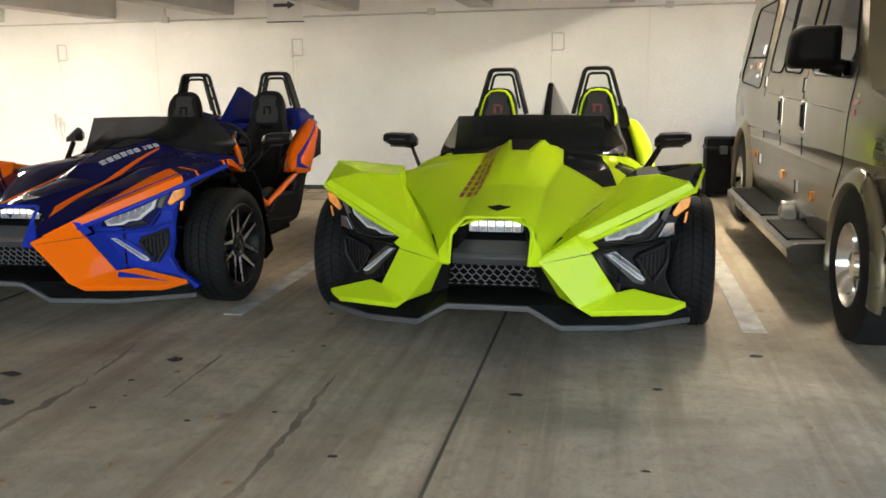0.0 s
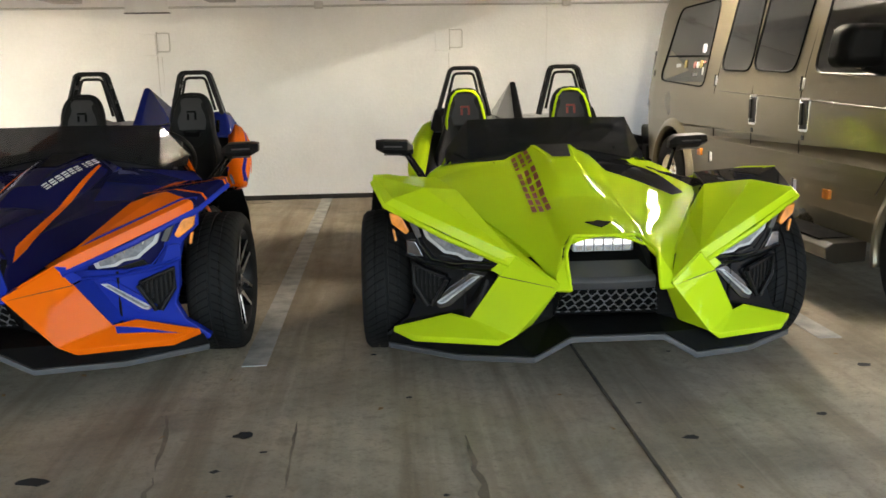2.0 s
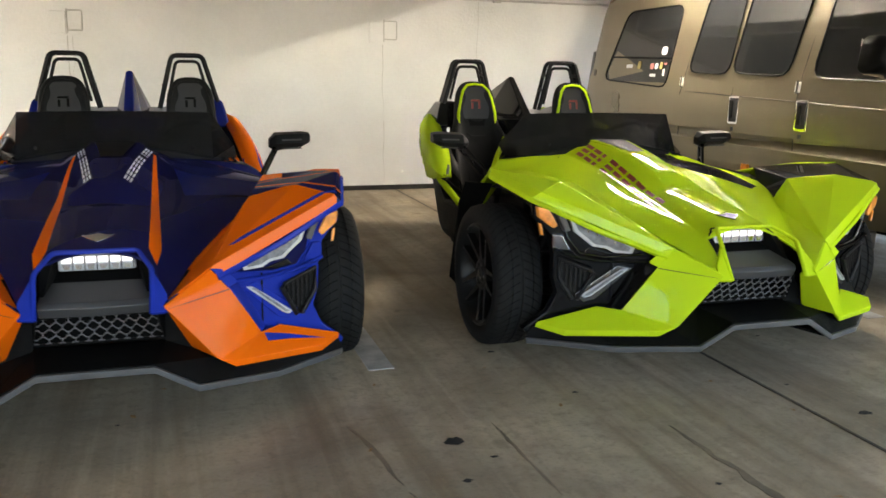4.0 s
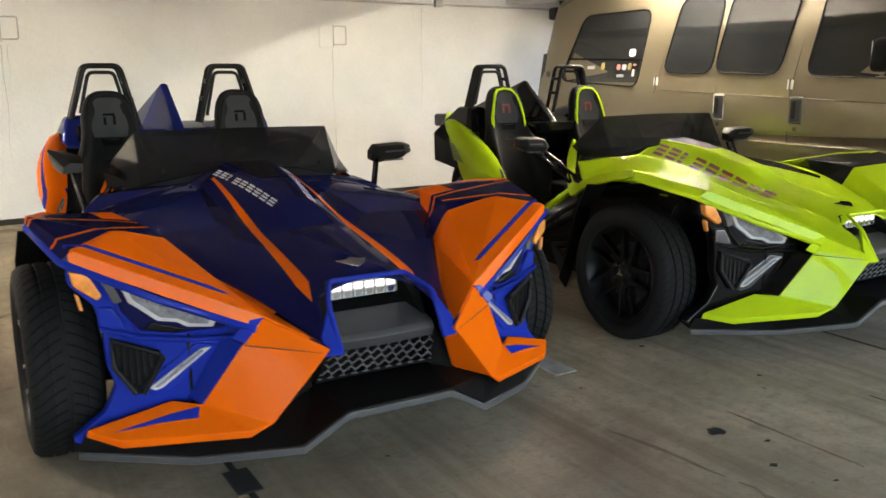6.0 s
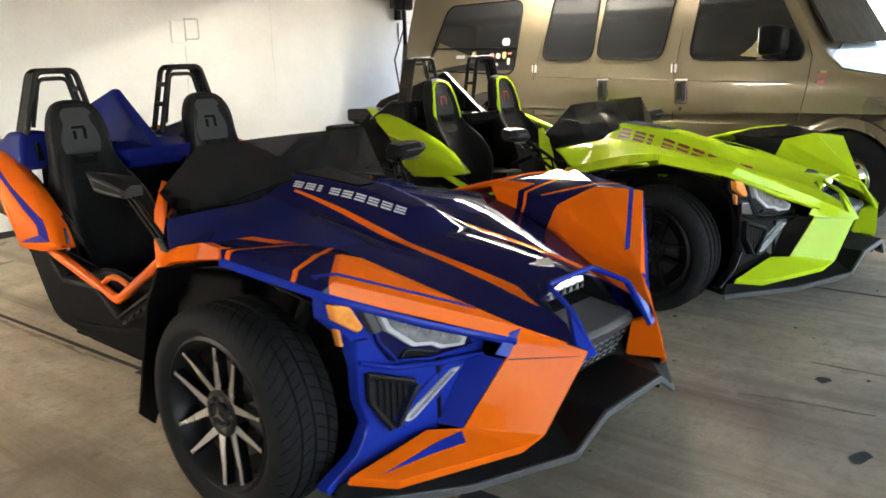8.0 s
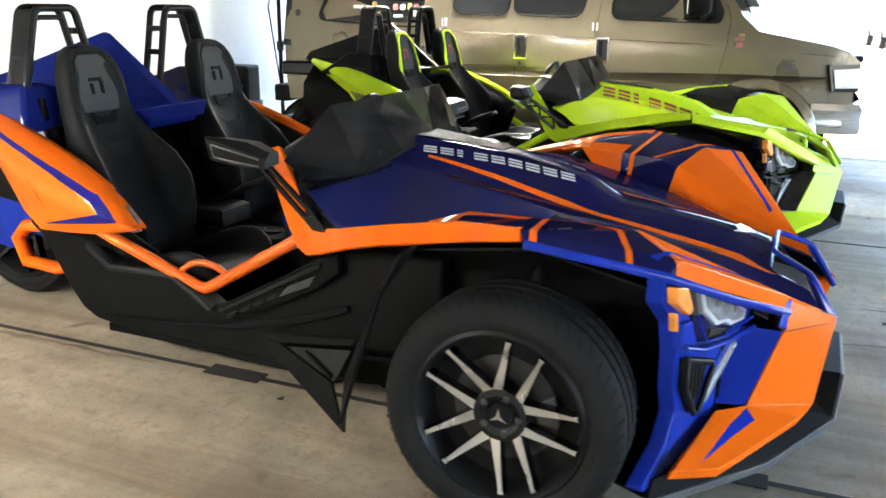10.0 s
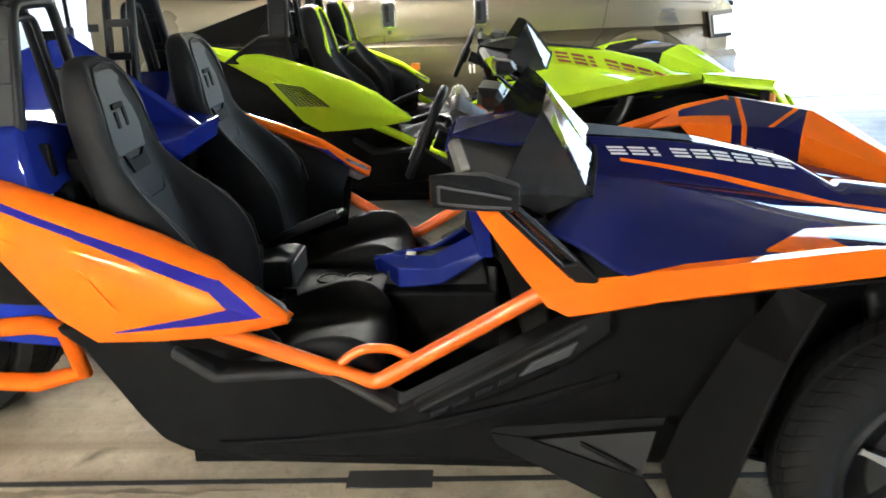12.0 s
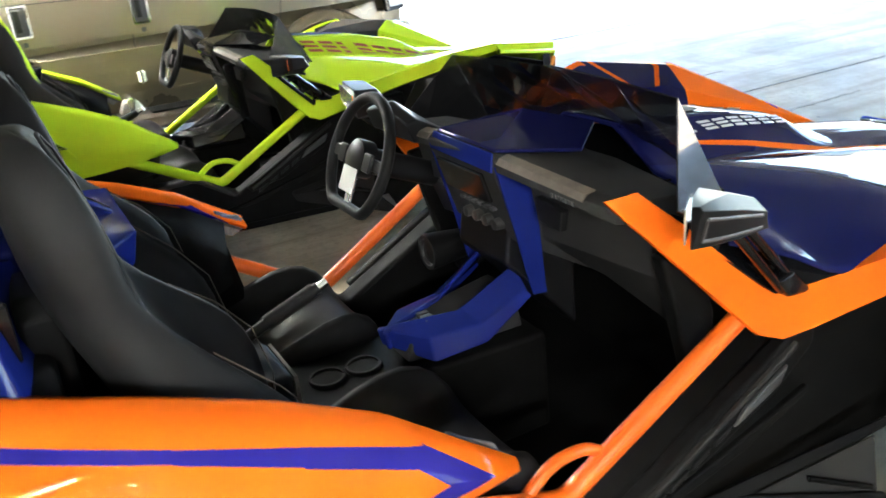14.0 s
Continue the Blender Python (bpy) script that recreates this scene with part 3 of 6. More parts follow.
def seat(parent, x, trim_mat, badge_mat):
    st = new("seat")
    st.parent, st.location = parent, (x, 0, 0)
    # backrest: rows from hip to head
    rows = [(0.34, 1.60, 0.20, 0.02, 0.10), (0.46, 1.655, 0.225, 0.06, 0.11), (0.56, 1.69, 0.24, 0.105, 0.12), (0.66, 1.72, 0.24, 0.115, 0.12), (0.74, 1.755, 0.225, 0.09, 0.12), (0.82, 1.795, 0.19, 0.048, 0.11), (0.90, 1.838, 0.155, 0.020, 0.10),
            (0.96, 1.857, 0.148, 0.020, 0.10), (1.04, 1.868, 0.145, 0.022, 0.10), (1.10, 1.882, 0.130, 0.018, 0.09), (1.145, 1.897, 0.104, 0.010, 0.08), (1.168, 1.907, 0.070, 0.0, 0.06), (1.176, 1.92, 0.03, -0.01, 0.03)]
    rings = []
    for z, y, w, b, t in rows:
        sec = [(0, 0), (0.5, 0), (0.68, 0.25), (0.82, 1.0), (0.93, 0.8), (1.0, 0.0)]
        ring = [(w * p, y - b * d, z + 0.3 * b * d) for p, d in sec] + [(w * 0.97, y + t * 0.7, z), (w * 0.6, y + t, z)]
        ring += [(0, y + t, z)] + [(-px, py, pz) for px, py, pz in ring[::-1][:-1]]
        rings.append(ring)
    part("backrest", loft(rings), M["leather"], st, smooth=180, round_off=1)
    # cushion
    rows = [(1.64, 0.35, 0.22, 0.06), (1.50, 0.365, 0.235, 0.09), (1.36, 0.41, 0.235, 0.10), (1.27, 0.425, 0.22, 0.075), (1.215, 0.405, 0.19, 0.03), (1.195, 0.34, 0.17, 0.0)]
    rings = []
    for y, z, w, b in rows:
        ring = [(0, y, z), (w * 0.55, y, z), (w * 0.75, y, z + b * 0.6), (w * 0.9, y, z + b), (w, y, z + b * 0.5), (w, y + 0.01, z - 0.10)]
        ring += [(0, y + 0.01, z - 0.12)] + [(-a, b2, c) for a, b2, c in ring[::-1][:-1]]
        rings.append(ring)
    part("cushion", loft(rings), M["leather"], st, smooth=180, round_off=1)
    # grey head panel and mid panel, slightly proud

    def face(polygon, lift):
        def at(px, z):
            y = lerp([(a, b) for a, b, *_ in rows_b], z)[0]
            return (px, y - lift, z)
        return loft([[at(px, z) for px, z in polygon], [(p[0], p[1] + 0.012, p[2]) for p in (at(px, z) for px, z in polygon)]])
    rows_b = [(0.34, 1.603), (0.46, 1.657), (0.56, 1.692), (0.66, 1.722), (0.74, 1.757), (0.82, 1.797), (0.90, 1.838), (0.96, 1.858), (1.04, 1.870), (1.10, 1.884), (1.145, 1.90)]
    part("head_panel", face([(-0.085, 0.93), (0.085, 0.93), (0.105, 1.02), (0.082, 1.115), (0.05, 1.14), (-0.05, 1.14), (-0.082, 1.115), (-0.105, 1.02)], 0.006), M["leather_grey"], st, "dark grey stitched head panel", bevel=0.004)
    part("back_panel", face([(-0.085, 0.43), (0.085, 0.43), (0.105, 0.66), (0.08, 0.85), (0.045, 0.82), (-0.045, 0.82), (-0.08, 0.85), (-0.105, 0.66)], 0.005), M["leather"], st, bevel=0.004)
    part("head_slot", face([(-0.05, 0.885), (0.05, 0.885), (0.06, 0.93), (0.03, 0.915), (-0.03, 0.915), (-0.06, 0.93)], 0.009), M["black"], st)
    bm = bmesh.new()
    for poly in ([(-0.032, 0.995), (-0.017, 0.995), (-0.017, 1.036), (-0.032, 1.036)], [(-0.036, 1.043), (0.020, 1.043), (0.032, 1.056), (-0.030, 1.056)], [(0.017, 0.995), (0.032, 0.995), (0.032, 1.046), (0.017, 1.046)]):
        src = face(poly, 0.009)
        me = bpy.data.meshes.new("tmp")
        src.to_mesh(me)
        bm.from_mesh(me)
        bpy.data.meshes.remove(me)
        src.free()
    part("head_badge", bm, badge_mat, st, "small emblem on the head panel")
    # piping round the head
    arc = [(-0.155, 0.90), (-0.150, 0.97), (-0.128, 1.06), (-0.105, 1.115), (-0.065, 1.15), (0.0, 1.158), (0.065, 1.15), (0.105, 1.115), (0.128, 1.06), (0.150, 0.97), (0.155, 0.90)]
    pts = []
    for px, z in arc:
        y, b = lerp([(a, q, d) for a, q, _, d, _ in [(0.82, 1.795, 0, 0.048, 0), (0.90, 1.838, 0, 0.02, 0), (1.04, 1.868, 0, 0.022, 0), (1.10, 1.882, 0, 0.018, 0), (1.17, 1.905, 0, 0.0, 0)]], z)
        pts.append((px * 0.86, y - b * 0.55 - 0.006, z))
    part("head_piping", sweep(pts, 0.0115 if trim_mat is not M["leather"] else 0.004, 8, flat=0.5), trim_mat, st, "bright piping round the headrest" if trim_mat is not M["leather"] else "", smooth=60)
    for q in (-1, 1):
        part("bolster_stitch", sweep([(q * 0.225 * 0.82, 1.60, 0.475), (q * 0.24 * 0.82, 1.588, 0.58), (q * 0.24 * 0.82, 1.612, 0.685), (q * 0.225 * 0.82, 1.672, 0.765), (q * 0.19 * 0.82, 1.75, 0.835)], 0.0014, 6), M["stitch"], st, smooth=60)
    return st


def mirror(car, s, folded):
    """A wedge-shaped mirror on a strut; a folded one points to the tail."""
    if folded:
        foot, tip = Vector((0.658 * s, 0.725, 0.685)), Vector((0.68 * s, 0.885, 0.85))
    else:
        base, along, over = Vector((0.735 * s, 0.965, 0.862)), Vector((0.212 * s, -0.03, 0.008)), Vector((0, -0.105, 0.0))
        foot, tip = Vector((0.668 * s, 0.745, 0.675)), Vector((0.778 * s, 0.925, 0.835))
    d = (tip - foot).normalized()
    side = d.cross(Vector((s, 0, 0))).normalized() * (0.011 if folded else 0.021)
    bm = bmesh.new()
    for q in (-1, 1):
        sweep([tuple(foot + side * q * 1.3), tuple(tip + side * q)], 0.010, 8, bm)
    for k in range(0 if folded else 5):
        q = 1 if k % 2 else -1
        sweep([tuple(foot.lerp(tip, k / 5) + side * q), tuple(foot.lerp(tip, (k + 1) / 5) - side * q)], 0.006, 6, bm)
    part("mirror_arm", bm, M["gloss"], car, "black mirror strut", smooth=60)
    part("mirror_foot", prism([(0.66, 0.655), (0.73, 0.66), (0.765, 0.705), (0.72, 0.715)], "x", 0.635 * s, 0.675 * s), M["gloss"], car, bevel=0.008)
    if folded:
        # blunt wedge: tall at the tail end, glass turned inwards, a framed panel on the outer face
        outer = ((0.855, 0.722, 0.849, 0.718, 0.878), (0.93, 0.732, 0.853, 0.738, 0.905), (1.0, 0.737, 0.860, 0.754, 0.925), (1.045, 0.738, 0.866, 0.760, 0.937))
        inner = ((0.690, 0.895, 0.645, 0.892, 0.855), (0.700, 0.923, 0.635, 0.918, 0.850), (0.735, 0.938, 0.692, 0.932, 0.856), (0.752, 0.942, 0.735, 0.937, 0.866))
        rings = [[(xb * s, y, zb), (xt * s, y, zt), (xr * s, y, zr), (xi * s, y, zi), (xi * s, y, zl)] for (y, xb, zb, xt, zt), (xr, zr, xi, zi, zl) in zip(outer, inner)]
        head = part("mirror_head", loft(rings), M["satin"], car, "black wedge-shaped folded door mirror", bevel=0.004)
        part("mirror_glass", surf([(0.634, 0.945, 0.862), (0.726, 1.048, 0.872), (0.726, 1.048, 0.930), (0.634, 0.945, 0.910)], [(0, 1, 2, 3)], s), M["chrome"], head, solid=0.003)

        def on_face(y, f):
            xb, zb, xt, zt = (lerp([(r[0], r[k]) for r in outer], y)[0] for k in (1, 2, 3, 4))
            return ((xb + (xt - xb) * f + 0.001) * s, y, zb + (zt - zb) * f)
        for y0, y1, f in ((0.875, 1.028, 0.20), (0.875, 1.028, 0.78)):
            part("mirror_rib", sweep([on_face(y0 + (y1 - y0) * k / 4, f) for k in range(5)], 0.0035, 6), M["grey"], head, smooth=60)
        part("mirror_rib", sweep([on_face(1.028, 0.20), on_face(1.028, 0.78)], 0.0035, 6), M["grey"], head, smooth=60)
        return
    rings = []
    for u, back, front, lo, hi in ((0.0, 0.20, 0.80, -0.034, 0.010), (0.16, 0.0, 1.0, -0.052, 0.042), (0.80, 0.0, 0.98, -0.034, 0.044), (1.0, 0.10, 0.74, -0.012, 0.038)):
        o = base + along * u
        ring = [o + over * back + Vector((0, 0, lo * 0.9)), o + over * (back * 0.4 + front * 0.6) + Vector((0, 0, lo)), o + over * front + Vector((0, 0, lo * 0.25)), o + over * (back * 0.25 + front * 0.75) + Vector((0, 0, hi * 0.8)), o + over * back + Vector((0, 0, hi))]
        rings.append([tuple(v) for v in ring])
    head = part("mirror_head", loft(rings), M["satin"], car, "black wedge-shaped door mirror", bevel=0.004)
    back = []
    for u, lo, hi in ((0.22, -0.026, 0.024), (0.80, -0.030, 0.034), (0.95, -0.016, 0.030)):
        o = base + along * u - over * 0.04
        back.append([tuple(o + Vector((0, 0, lo))), tuple(o + Vector((0, 0, hi)))])
    part("mirror_glass", loft(back, False, False), M["chrome"], head, solid=0.003)
    for lo, hi in ((-0.042, -0.036), (0.004, 0.010)):
        groove = [[tuple(base + along * u + over * (0.99 - 0.3 * abs(z) / 0.05) + Vector((0, 0, z))) for z in (lo, hi)] for u in (0.30, 0.78)]
        part("mirror_rib", loft(groove, False, False), M["grey"], head, solid=0.005)


def roadster(name, label, m, c):
    car = thing(name, label, "three-wheeler", m, "roadsters")
    hood = part("hood", hood_mesh(), c["hood"], car, c["hood_label"], smooth=28, solid=0.008)
    # scoop, badge and lettering bars on the hood
    part("scoop_inset", on_hood([(-0.045, 0.33), (0.045, 0.33), (0.092, 0.65), (-0.092, 0.65)], 0.008, 6), M["black"], hood, "black inset panel")
    for q in (-1, 1):
        part("scoop_ridge", sweep([(q * 0.06, 0.25, hood_z(0.06, 0.25)), (q * 0.078, 0.46, hood_z(0.078, 0.46)), (q * 0.105, 0.66, hood_z(0.10, 0.66))], 0.009, 8, flat=0.7), c["hood"], hood, smooth=60)
        part("louver_panel", on_hood([(q * 0.13, 0.42), (q * 0.205, 0.40), (q * 0.215, 0.62), (q * 0.15, 0.64)], 0.004, 3), c["louver"], hood)
        part("hood_seam", sweep([(q * x, y, hood_z(x, y) + 0.0005) for x, y in ((0.30, 0.70), (0.33, 0.45), (0.36, 0.25), (0.42, 0.13), (0.50, 0.05))], 0.003, 6), M["gloss"], hood, smooth=60)
    bm = surf([(0, -0.455, 0), (-0.028, -0.47, 0), (-0.056, -0.462, 0), (-0.03, -0.50, 0), (0, -0.525, 0), (0.03, -0.50, 0), (0.056, -0.462, 0), (0.028, -0.47, 0)], [(0, 1, 2, 3, 4, 5, 6, 7)])
    for v in bm.verts:
        v.co.z = hood_z(v.co.x, v.co.y) + 0.006
    part("nose_badge", bm, c["badge"], hood, solid=0.006, bevel=0.002)
    for side, (xa, ya), (xb, yb), wide in c["bars"]:
        # nine slanted groups of thin bars
        d, across = Vector((xb - xa, yb - ya)) / 9, Vector((wide * side, 0))
        slant = d * 0.22
        for k in range(9):
            p = Vector((xa, ya)) + d * k
            q = p + d * (0.78 if k != 2 else 0.34)
            for u, v in ((0.0, 0.24), (0.38, 0.61), (0.76, 1.0)):
                part("lettering_bar", on_hood([p + across * u + slant * u, q + across * u + slant * u, q + across * v + slant * v, p + across * v + slant * v], 0.009, 2), c["bar_mat"], hood)
    # grille surround and nose lamp
    for s in (-1, 1):
        part("grille_leg", surf([(0.180, -0.688, 0.571), (0.228, -0.74, 0.49), (0.228, -0.772, 0.437), (0.177, -0.785, 0.437)], [(0, 1, 2, 3)], s), c["lip"], car, solid=0.018, bevel=0.004)
    loop = [(-0.178, -0.783, 0.44), (-0.183, -0.70, 0.572), (-0.135, -0.588, 0.618), (0.135, -0.588, 0.618), (0.183, -0.70, 0.572), (0.178, -0.783, 0.44)]
    part("grille_rim", sweep(rounded(loop, 0.02), 0.009, 8), c["lip"], car, smooth=60)
    part("nose_recess", surf([(-0.135, -0.55, 0.61), (0.135, -0.55, 0.61), (0.18, -0.60, 0.56), (0.17, -0.70, 0.45), (-0.17, -0.70, 0.45), (-0.18, -0.60, 0.56), (-0.13, -0.50, 0.545), (0.13, -0.50, 0.545)], [(0, 1, 7, 6), (6, 7, 3, 4), (1, 2, 3, 7), (0, 6, 4, 5)]), M["black"], car, solid=0.004)
    nose = part("nose_lamp", box((-0.126, -0.562, 0.545), (0.126, -0.50, 0.600)), M["lamp"], car, "clear nose lamp with lit leds", bevel=0.008)
    for k in range(6):
        x = -0.098 + 0.0392 * k
        part("led", box((x - 0.016, -0.5645, 0.575), (x + 0.016, -0.561, 0.596)), c["led"], nose, bevel=0.002)
        part("reflector_bowl", prism([(x - 0.015, 0.570), (x + 0.015, 0.570), (x + 0.009, 0.551), (x - 0.009, 0.551)], "y", -0.5642, -0.561), M["chrome"], nose)
        part("lamp_divider", box((x + 0.0175, -0.5646, 0.549), (x + 0.0215, -0.561, 0.597)), M["steel"], nose)
    part("nose_bar", loft([[(x, -0.738 + abs(x) * 0.08, 0.458), (x, -0.722 + abs(x) * 0.06, 0.476), (x, -0.575, 0.512), (x, -0.575, 0.43), (x, -0.722 + abs(x) * 0.08, 0.425)] for x in (-0.175, -0.12, 0, 0.12, 0.175)]), M["dark_grey"], car, bevel=0.004)
    bm = bmesh.new()

    def on_mesh(x, t):
        return (x * (0.185 + 0.022 * t) / 0.21, -0.70 + 0.062 * t, 0.425 - 0.112 * t)
    # flat wide hexagons in four rows
    for row in range(5):
        pts = [on_mesh(-0.21 + 0.42 * k / 40, min(1, max(0, row / 4 + (0.05 if (k // 2 + row) % 2 else -0.05)))) for k in range(41)]
        sweep(pts, 0.0027, 5, bm)
    for row in range(4):
        for k in range(1, 20):
            if (k + row) % 2:
                x = -0.21 + 0.42 * (k + 0.25) / 20
                sweep([on_mesh(x, row / 4 + 0.055), on_mesh(x, row / 4 + 0.195)], 0.0024, 5, bm)
    part("grille_mesh", bm, M["mesh"], car, "dark grey honeycomb grille")
    part("grille_frame", sweep([on_mesh(-0.212, 0), on_mesh(-0.212, 1), on_mesh(0.212, 1), on_mesh(0.212, 0), on_mesh(-0.212, 0)], 0.006, 6), M["black"], car)
    part("grille_back", surf([(-0.24, -0.55, 0.44), (0.24, -0.55, 0.44), (0.24, -0.50, 0.26), (-0.24, -0.50, 0.26)], [(0, 1, 2, 3)]), M["black"], car, solid=0.005)
    # chin and splitter
    front = [(-0.885, -0.372, 0.130), (-0.60, -0.635, 0.152), (-0.318, -0.80, 0.186), (-0.18, -0.818, 0.270), (0.18, -0.818, 0.270), (0.318, -0.80, 0.186), (0.60, -0.635, 0.152), (0.885, -0.372, 0.130)]
    back = [(-0.86, -0.38, 0.18), (-0.70, -0.51, 0.20), (-0.40, -0.67, 0.235), (-0.215, -0.605, 0.285), (0.215, -0.605, 0.285), (0.40, -0.67, 0.235), (0.70, -0.51, 0.20), (0.86, -0.38, 0.18)]
    part("chin", loft([front, back], False, False), M["black"], car, "matt black chin panel", solid=0.012)
    part("splitter_lip", loft([[(x, y, z + 0.002), (x, y - 0.012, z), (x, y - 0.012, z - 0.022), (x, y, z - 0.026)] for x, y, z in front]), M["grey"], car, "grey plastic splitter lip", bevel=0.003)
    part("underpan", surf([(-0.86, -0.36, 0.125), (-0.33, -0.75, 0.165), (-0.20, -0.42, 0.17), (0.20, -0.42, 0.17), (0.33, -0.75, 0.165), (0.86, -0.36, 0.125), (0.55, 0.3, 0.13), (-0.55, 0.3, 0.13)], [(0, 1, 2, 7), (2, 3, 6, 7), (3, 4, 5, 6)]), M["black"], car, solid=0.01)
    for s in (-1, 1):
        part("chin_side", surf([(0.215, -0.605, 0.44), (0.32, -0.62, 0.30), (0.40, -0.67, 0.235), (0.215, -0.605, 0.285)], [(0, 1, 2, 3)], s), M["black"], car, solid=0.02)
        fender = part("front_fender", surf(FENDER, FENDER_FACES, s), c["fender_left" if s > 0 else "fender"], car, c["fender_label"], solid=0.008, bevel=0.018, segs=4)
        part("front_cheek", surf(JAW, JAW_FACES, s), c["jaw"], car, solid=0.010, bevel=0.02, segs=4)
        part("cheek_return", surf([(0.437, -0.640, 0.474), (0.46, -0.53, 0.480), (0.57, -0.49, 0.285), (0.549, -0.569, 0.285)], [(0, 1, 2, 3)], s), c["pod"], car, solid=0.006)
        part("cheek_seam", sweep([(0.229 * s, -0.778, 0.451), (0.435 * s, -0.648, 0.474)], 0.002, 6), M["joint"], car, smooth=60)
        part("brow_edge", sweep([(0.395 * s, -0.648, 0.517), (0.64 * s, -0.518, 0.612), (0.884 * s, -0.376, 0.727), (0.942 * s, -0.04, 0.782)], 0.013, 6), c["edge"], fender, smooth=60)
        part("brow_tab", surf([(0.372, -0.652, 0.552), (0.432, -0.648, 0.478), (0.468, -0.628, 0.496), (0.412, -0.634, 0.546)], [(0, 1, 2, 3)], s), c["edge"], fender, solid=0.008, bevel=0.003)
        p = part("lamp_pod", pod_patch([(0.40, 0.54), (0.87, 0.72), (0.87, 0.655), (0.805, 0.585), (0.788, 0.50), (0.785, 0.40), (0.765, 0.33), (0.80, 0.25), (0.893, 0.168), (0.885, 0.150), (0.62, 0.20), (0.53, 0.29), (0.42, 0.47)], -0.03, 0.045, s), c["pod"], car, bevel=0.006)
        part("lamp_recess", pod_patch([(0.755, 0.645), (0.73, 0.672), (0.47, 0.55), (0.455, 0.505), (0.60, 0.487), (0.70, 0.505), (0.735, 0.56)], -0.022, 0.02, s), c["recess"], p, bevel=0.004)
        part("daylight_strip", pod_patch([(0.742, 0.662), (0.66, 0.634), (0.56, 0.587), (0.482, 0.540), (0.494, 0.512), (0.565, 0.515), (0.592, 0.532), (0.645, 0.538), (0.685, 0.572), (0.718, 0.598)], -0.008, 0.025, s), M["lamp"], p, "frosted daytime light strip", bevel=0.004)
        strip = [(0.722, 0.646), (0.66, 0.623), (0.565, 0.578), (0.503, 0.539), (0.508, 0.523), (0.558, 0.527), (0.588, 0.543), (0.638, 0.550), (0.676, 0.582), (0.704, 0.606)]
        part("strip_core", pod_patch(strip, -0.0055, 0.02, s), M["lamp_core"], p, "grey ribbed lamp core", bevel=0.002)
        for k in range(4):
            x = 0.56 + 0.035 * k
            part("core_rib", pod_patch([(x, 0.553 + 0.42 * (x - 0.56)), (x + 0.006, 0.555 + 0.42 * (x - 0.56)), (x + 0.008, 0.575 + 0.45 * (x - 0.56)), (x + 0.002, 0.573 + 0.45 * (x - 0.56))], -0.003, 0.01, s), M["chrome"], p)
        part("lamp_edge", sweep([tuple(a * b for a, b in zip(pod(x, z, -0.004), (s, 1, 1))) for x, z in ((0.455, 0.512), (0.60, 0.496), (0.695, 0.510), (0.745, 0.575), (0.765, 0.648))], 0.0035, 6), c["pod_shine"], p, smooth=60)
        part("lower_lamp", pod_patch([(0.66, 0.534), (0.60, 0.518), (0.56, 0.508), (0.62, 0.500), (0.68, 0.512)], -0.012, 0.02, s), M["gloss"], p, bevel=0.003)
        part("pod_bar", sweep([tuple(a * b for a, b in zip(pod(x, z, -0.004), (s, 1, 1))) for x, z in ((0.44, 0.478), (0.58, 0.478), (0.70, 0.49), (0.80, 0.525))], 0.008, 6), c["pod"], p, smooth=60)
        part("amber_lens", pod_patch([(0.868, 0.70), (0.82, 0.69), (0.785, 0.625), (0.80, 0.61), (0.86, 0.655)], 0.002, 0.03, s), M["amber"], p, "amber indicator lens", bevel=0.006)
        part("amber_frame", pod_patch([(0.795, 0.688), (0.765, 0.678), (0.735, 0.605), (0.757, 0.598)], 0.0, 0.03, s), M["grey"], p, bevel=0.003)
        part("side_reflector", pod_patch([(0.858, 0.632), (0.846, 0.628), (0.838, 0.580), (0.848, 0.580)], -0.004, 0.02, s), c["reflector"], p, bevel=0.004)
        part("pod_link", pod_patch([(0.80, 0.585), (0.76, 0.585), (0.725, 0.515), (0.80, 0.52)], -0.012, 0.03, s), c["pod_shine"], p, bevel=0.006)
        vent = [(0.772, 0.485), (0.645, 0.437), (0.635, 0.425), (0.695, 0.312), (0.715, 0.312), (0.77, 0.40)]
        part("vent_back", pod_patch(vent, -0.024, 0.02, s), M["black"], p)
        ring = [tuple(a * b for a, b in zip(pod(x, z, -0.010), (s, 1, 1))) for x, z in vent]
        part("vent_frame", sweep(ring, 0.009, 8, closed=True, flat=1.0), c["vent"], p, smooth=60)
        for k in range(6):
            x = 0.665 + 0.018 * k
            top = lerp([(0.64, 0.43), (0.772, 0.48)], x)[0]
            low = lerp([(0.64, 0.415), (0.70, 0.325), (0.715, 0.325), (0.77, 0.40)], x)[0]
            part("vent_slat", pod_patch([(x - 0.004, top - 0.01), (x + 0.004, top - 0.008), (x + 0.004, low + 0.012), (x - 0.004, low + 0.012)], -0.018, 0.008, s), M["satin"], p)
        part("fog_strip", pod_patch([(0.498, 0.448), (0.525, 0.446), (0.680, 0.325), (0.662, 0.315), (0.640, 0.325)], -0.012, 0.03, s), M["lamp"], p, "white lower light strip", bevel=0.006)
        part("fog_core", pod_patch([(0.520, 0.440), (0.532, 0.438), (0.667, 0.328), (0.650, 0.328)], -0.0095, 0.02, s), M["lamp_core"], p, bevel=0.002)
        part("pod_lower", pod_patch([(0.48, 0.45), (0.54, 0.46), (0.70, 0.33), (0.665, 0.295), (0.62, 0.31)], -0.022, 0.03, s), c["pod_shine"], p, bevel=0.004)
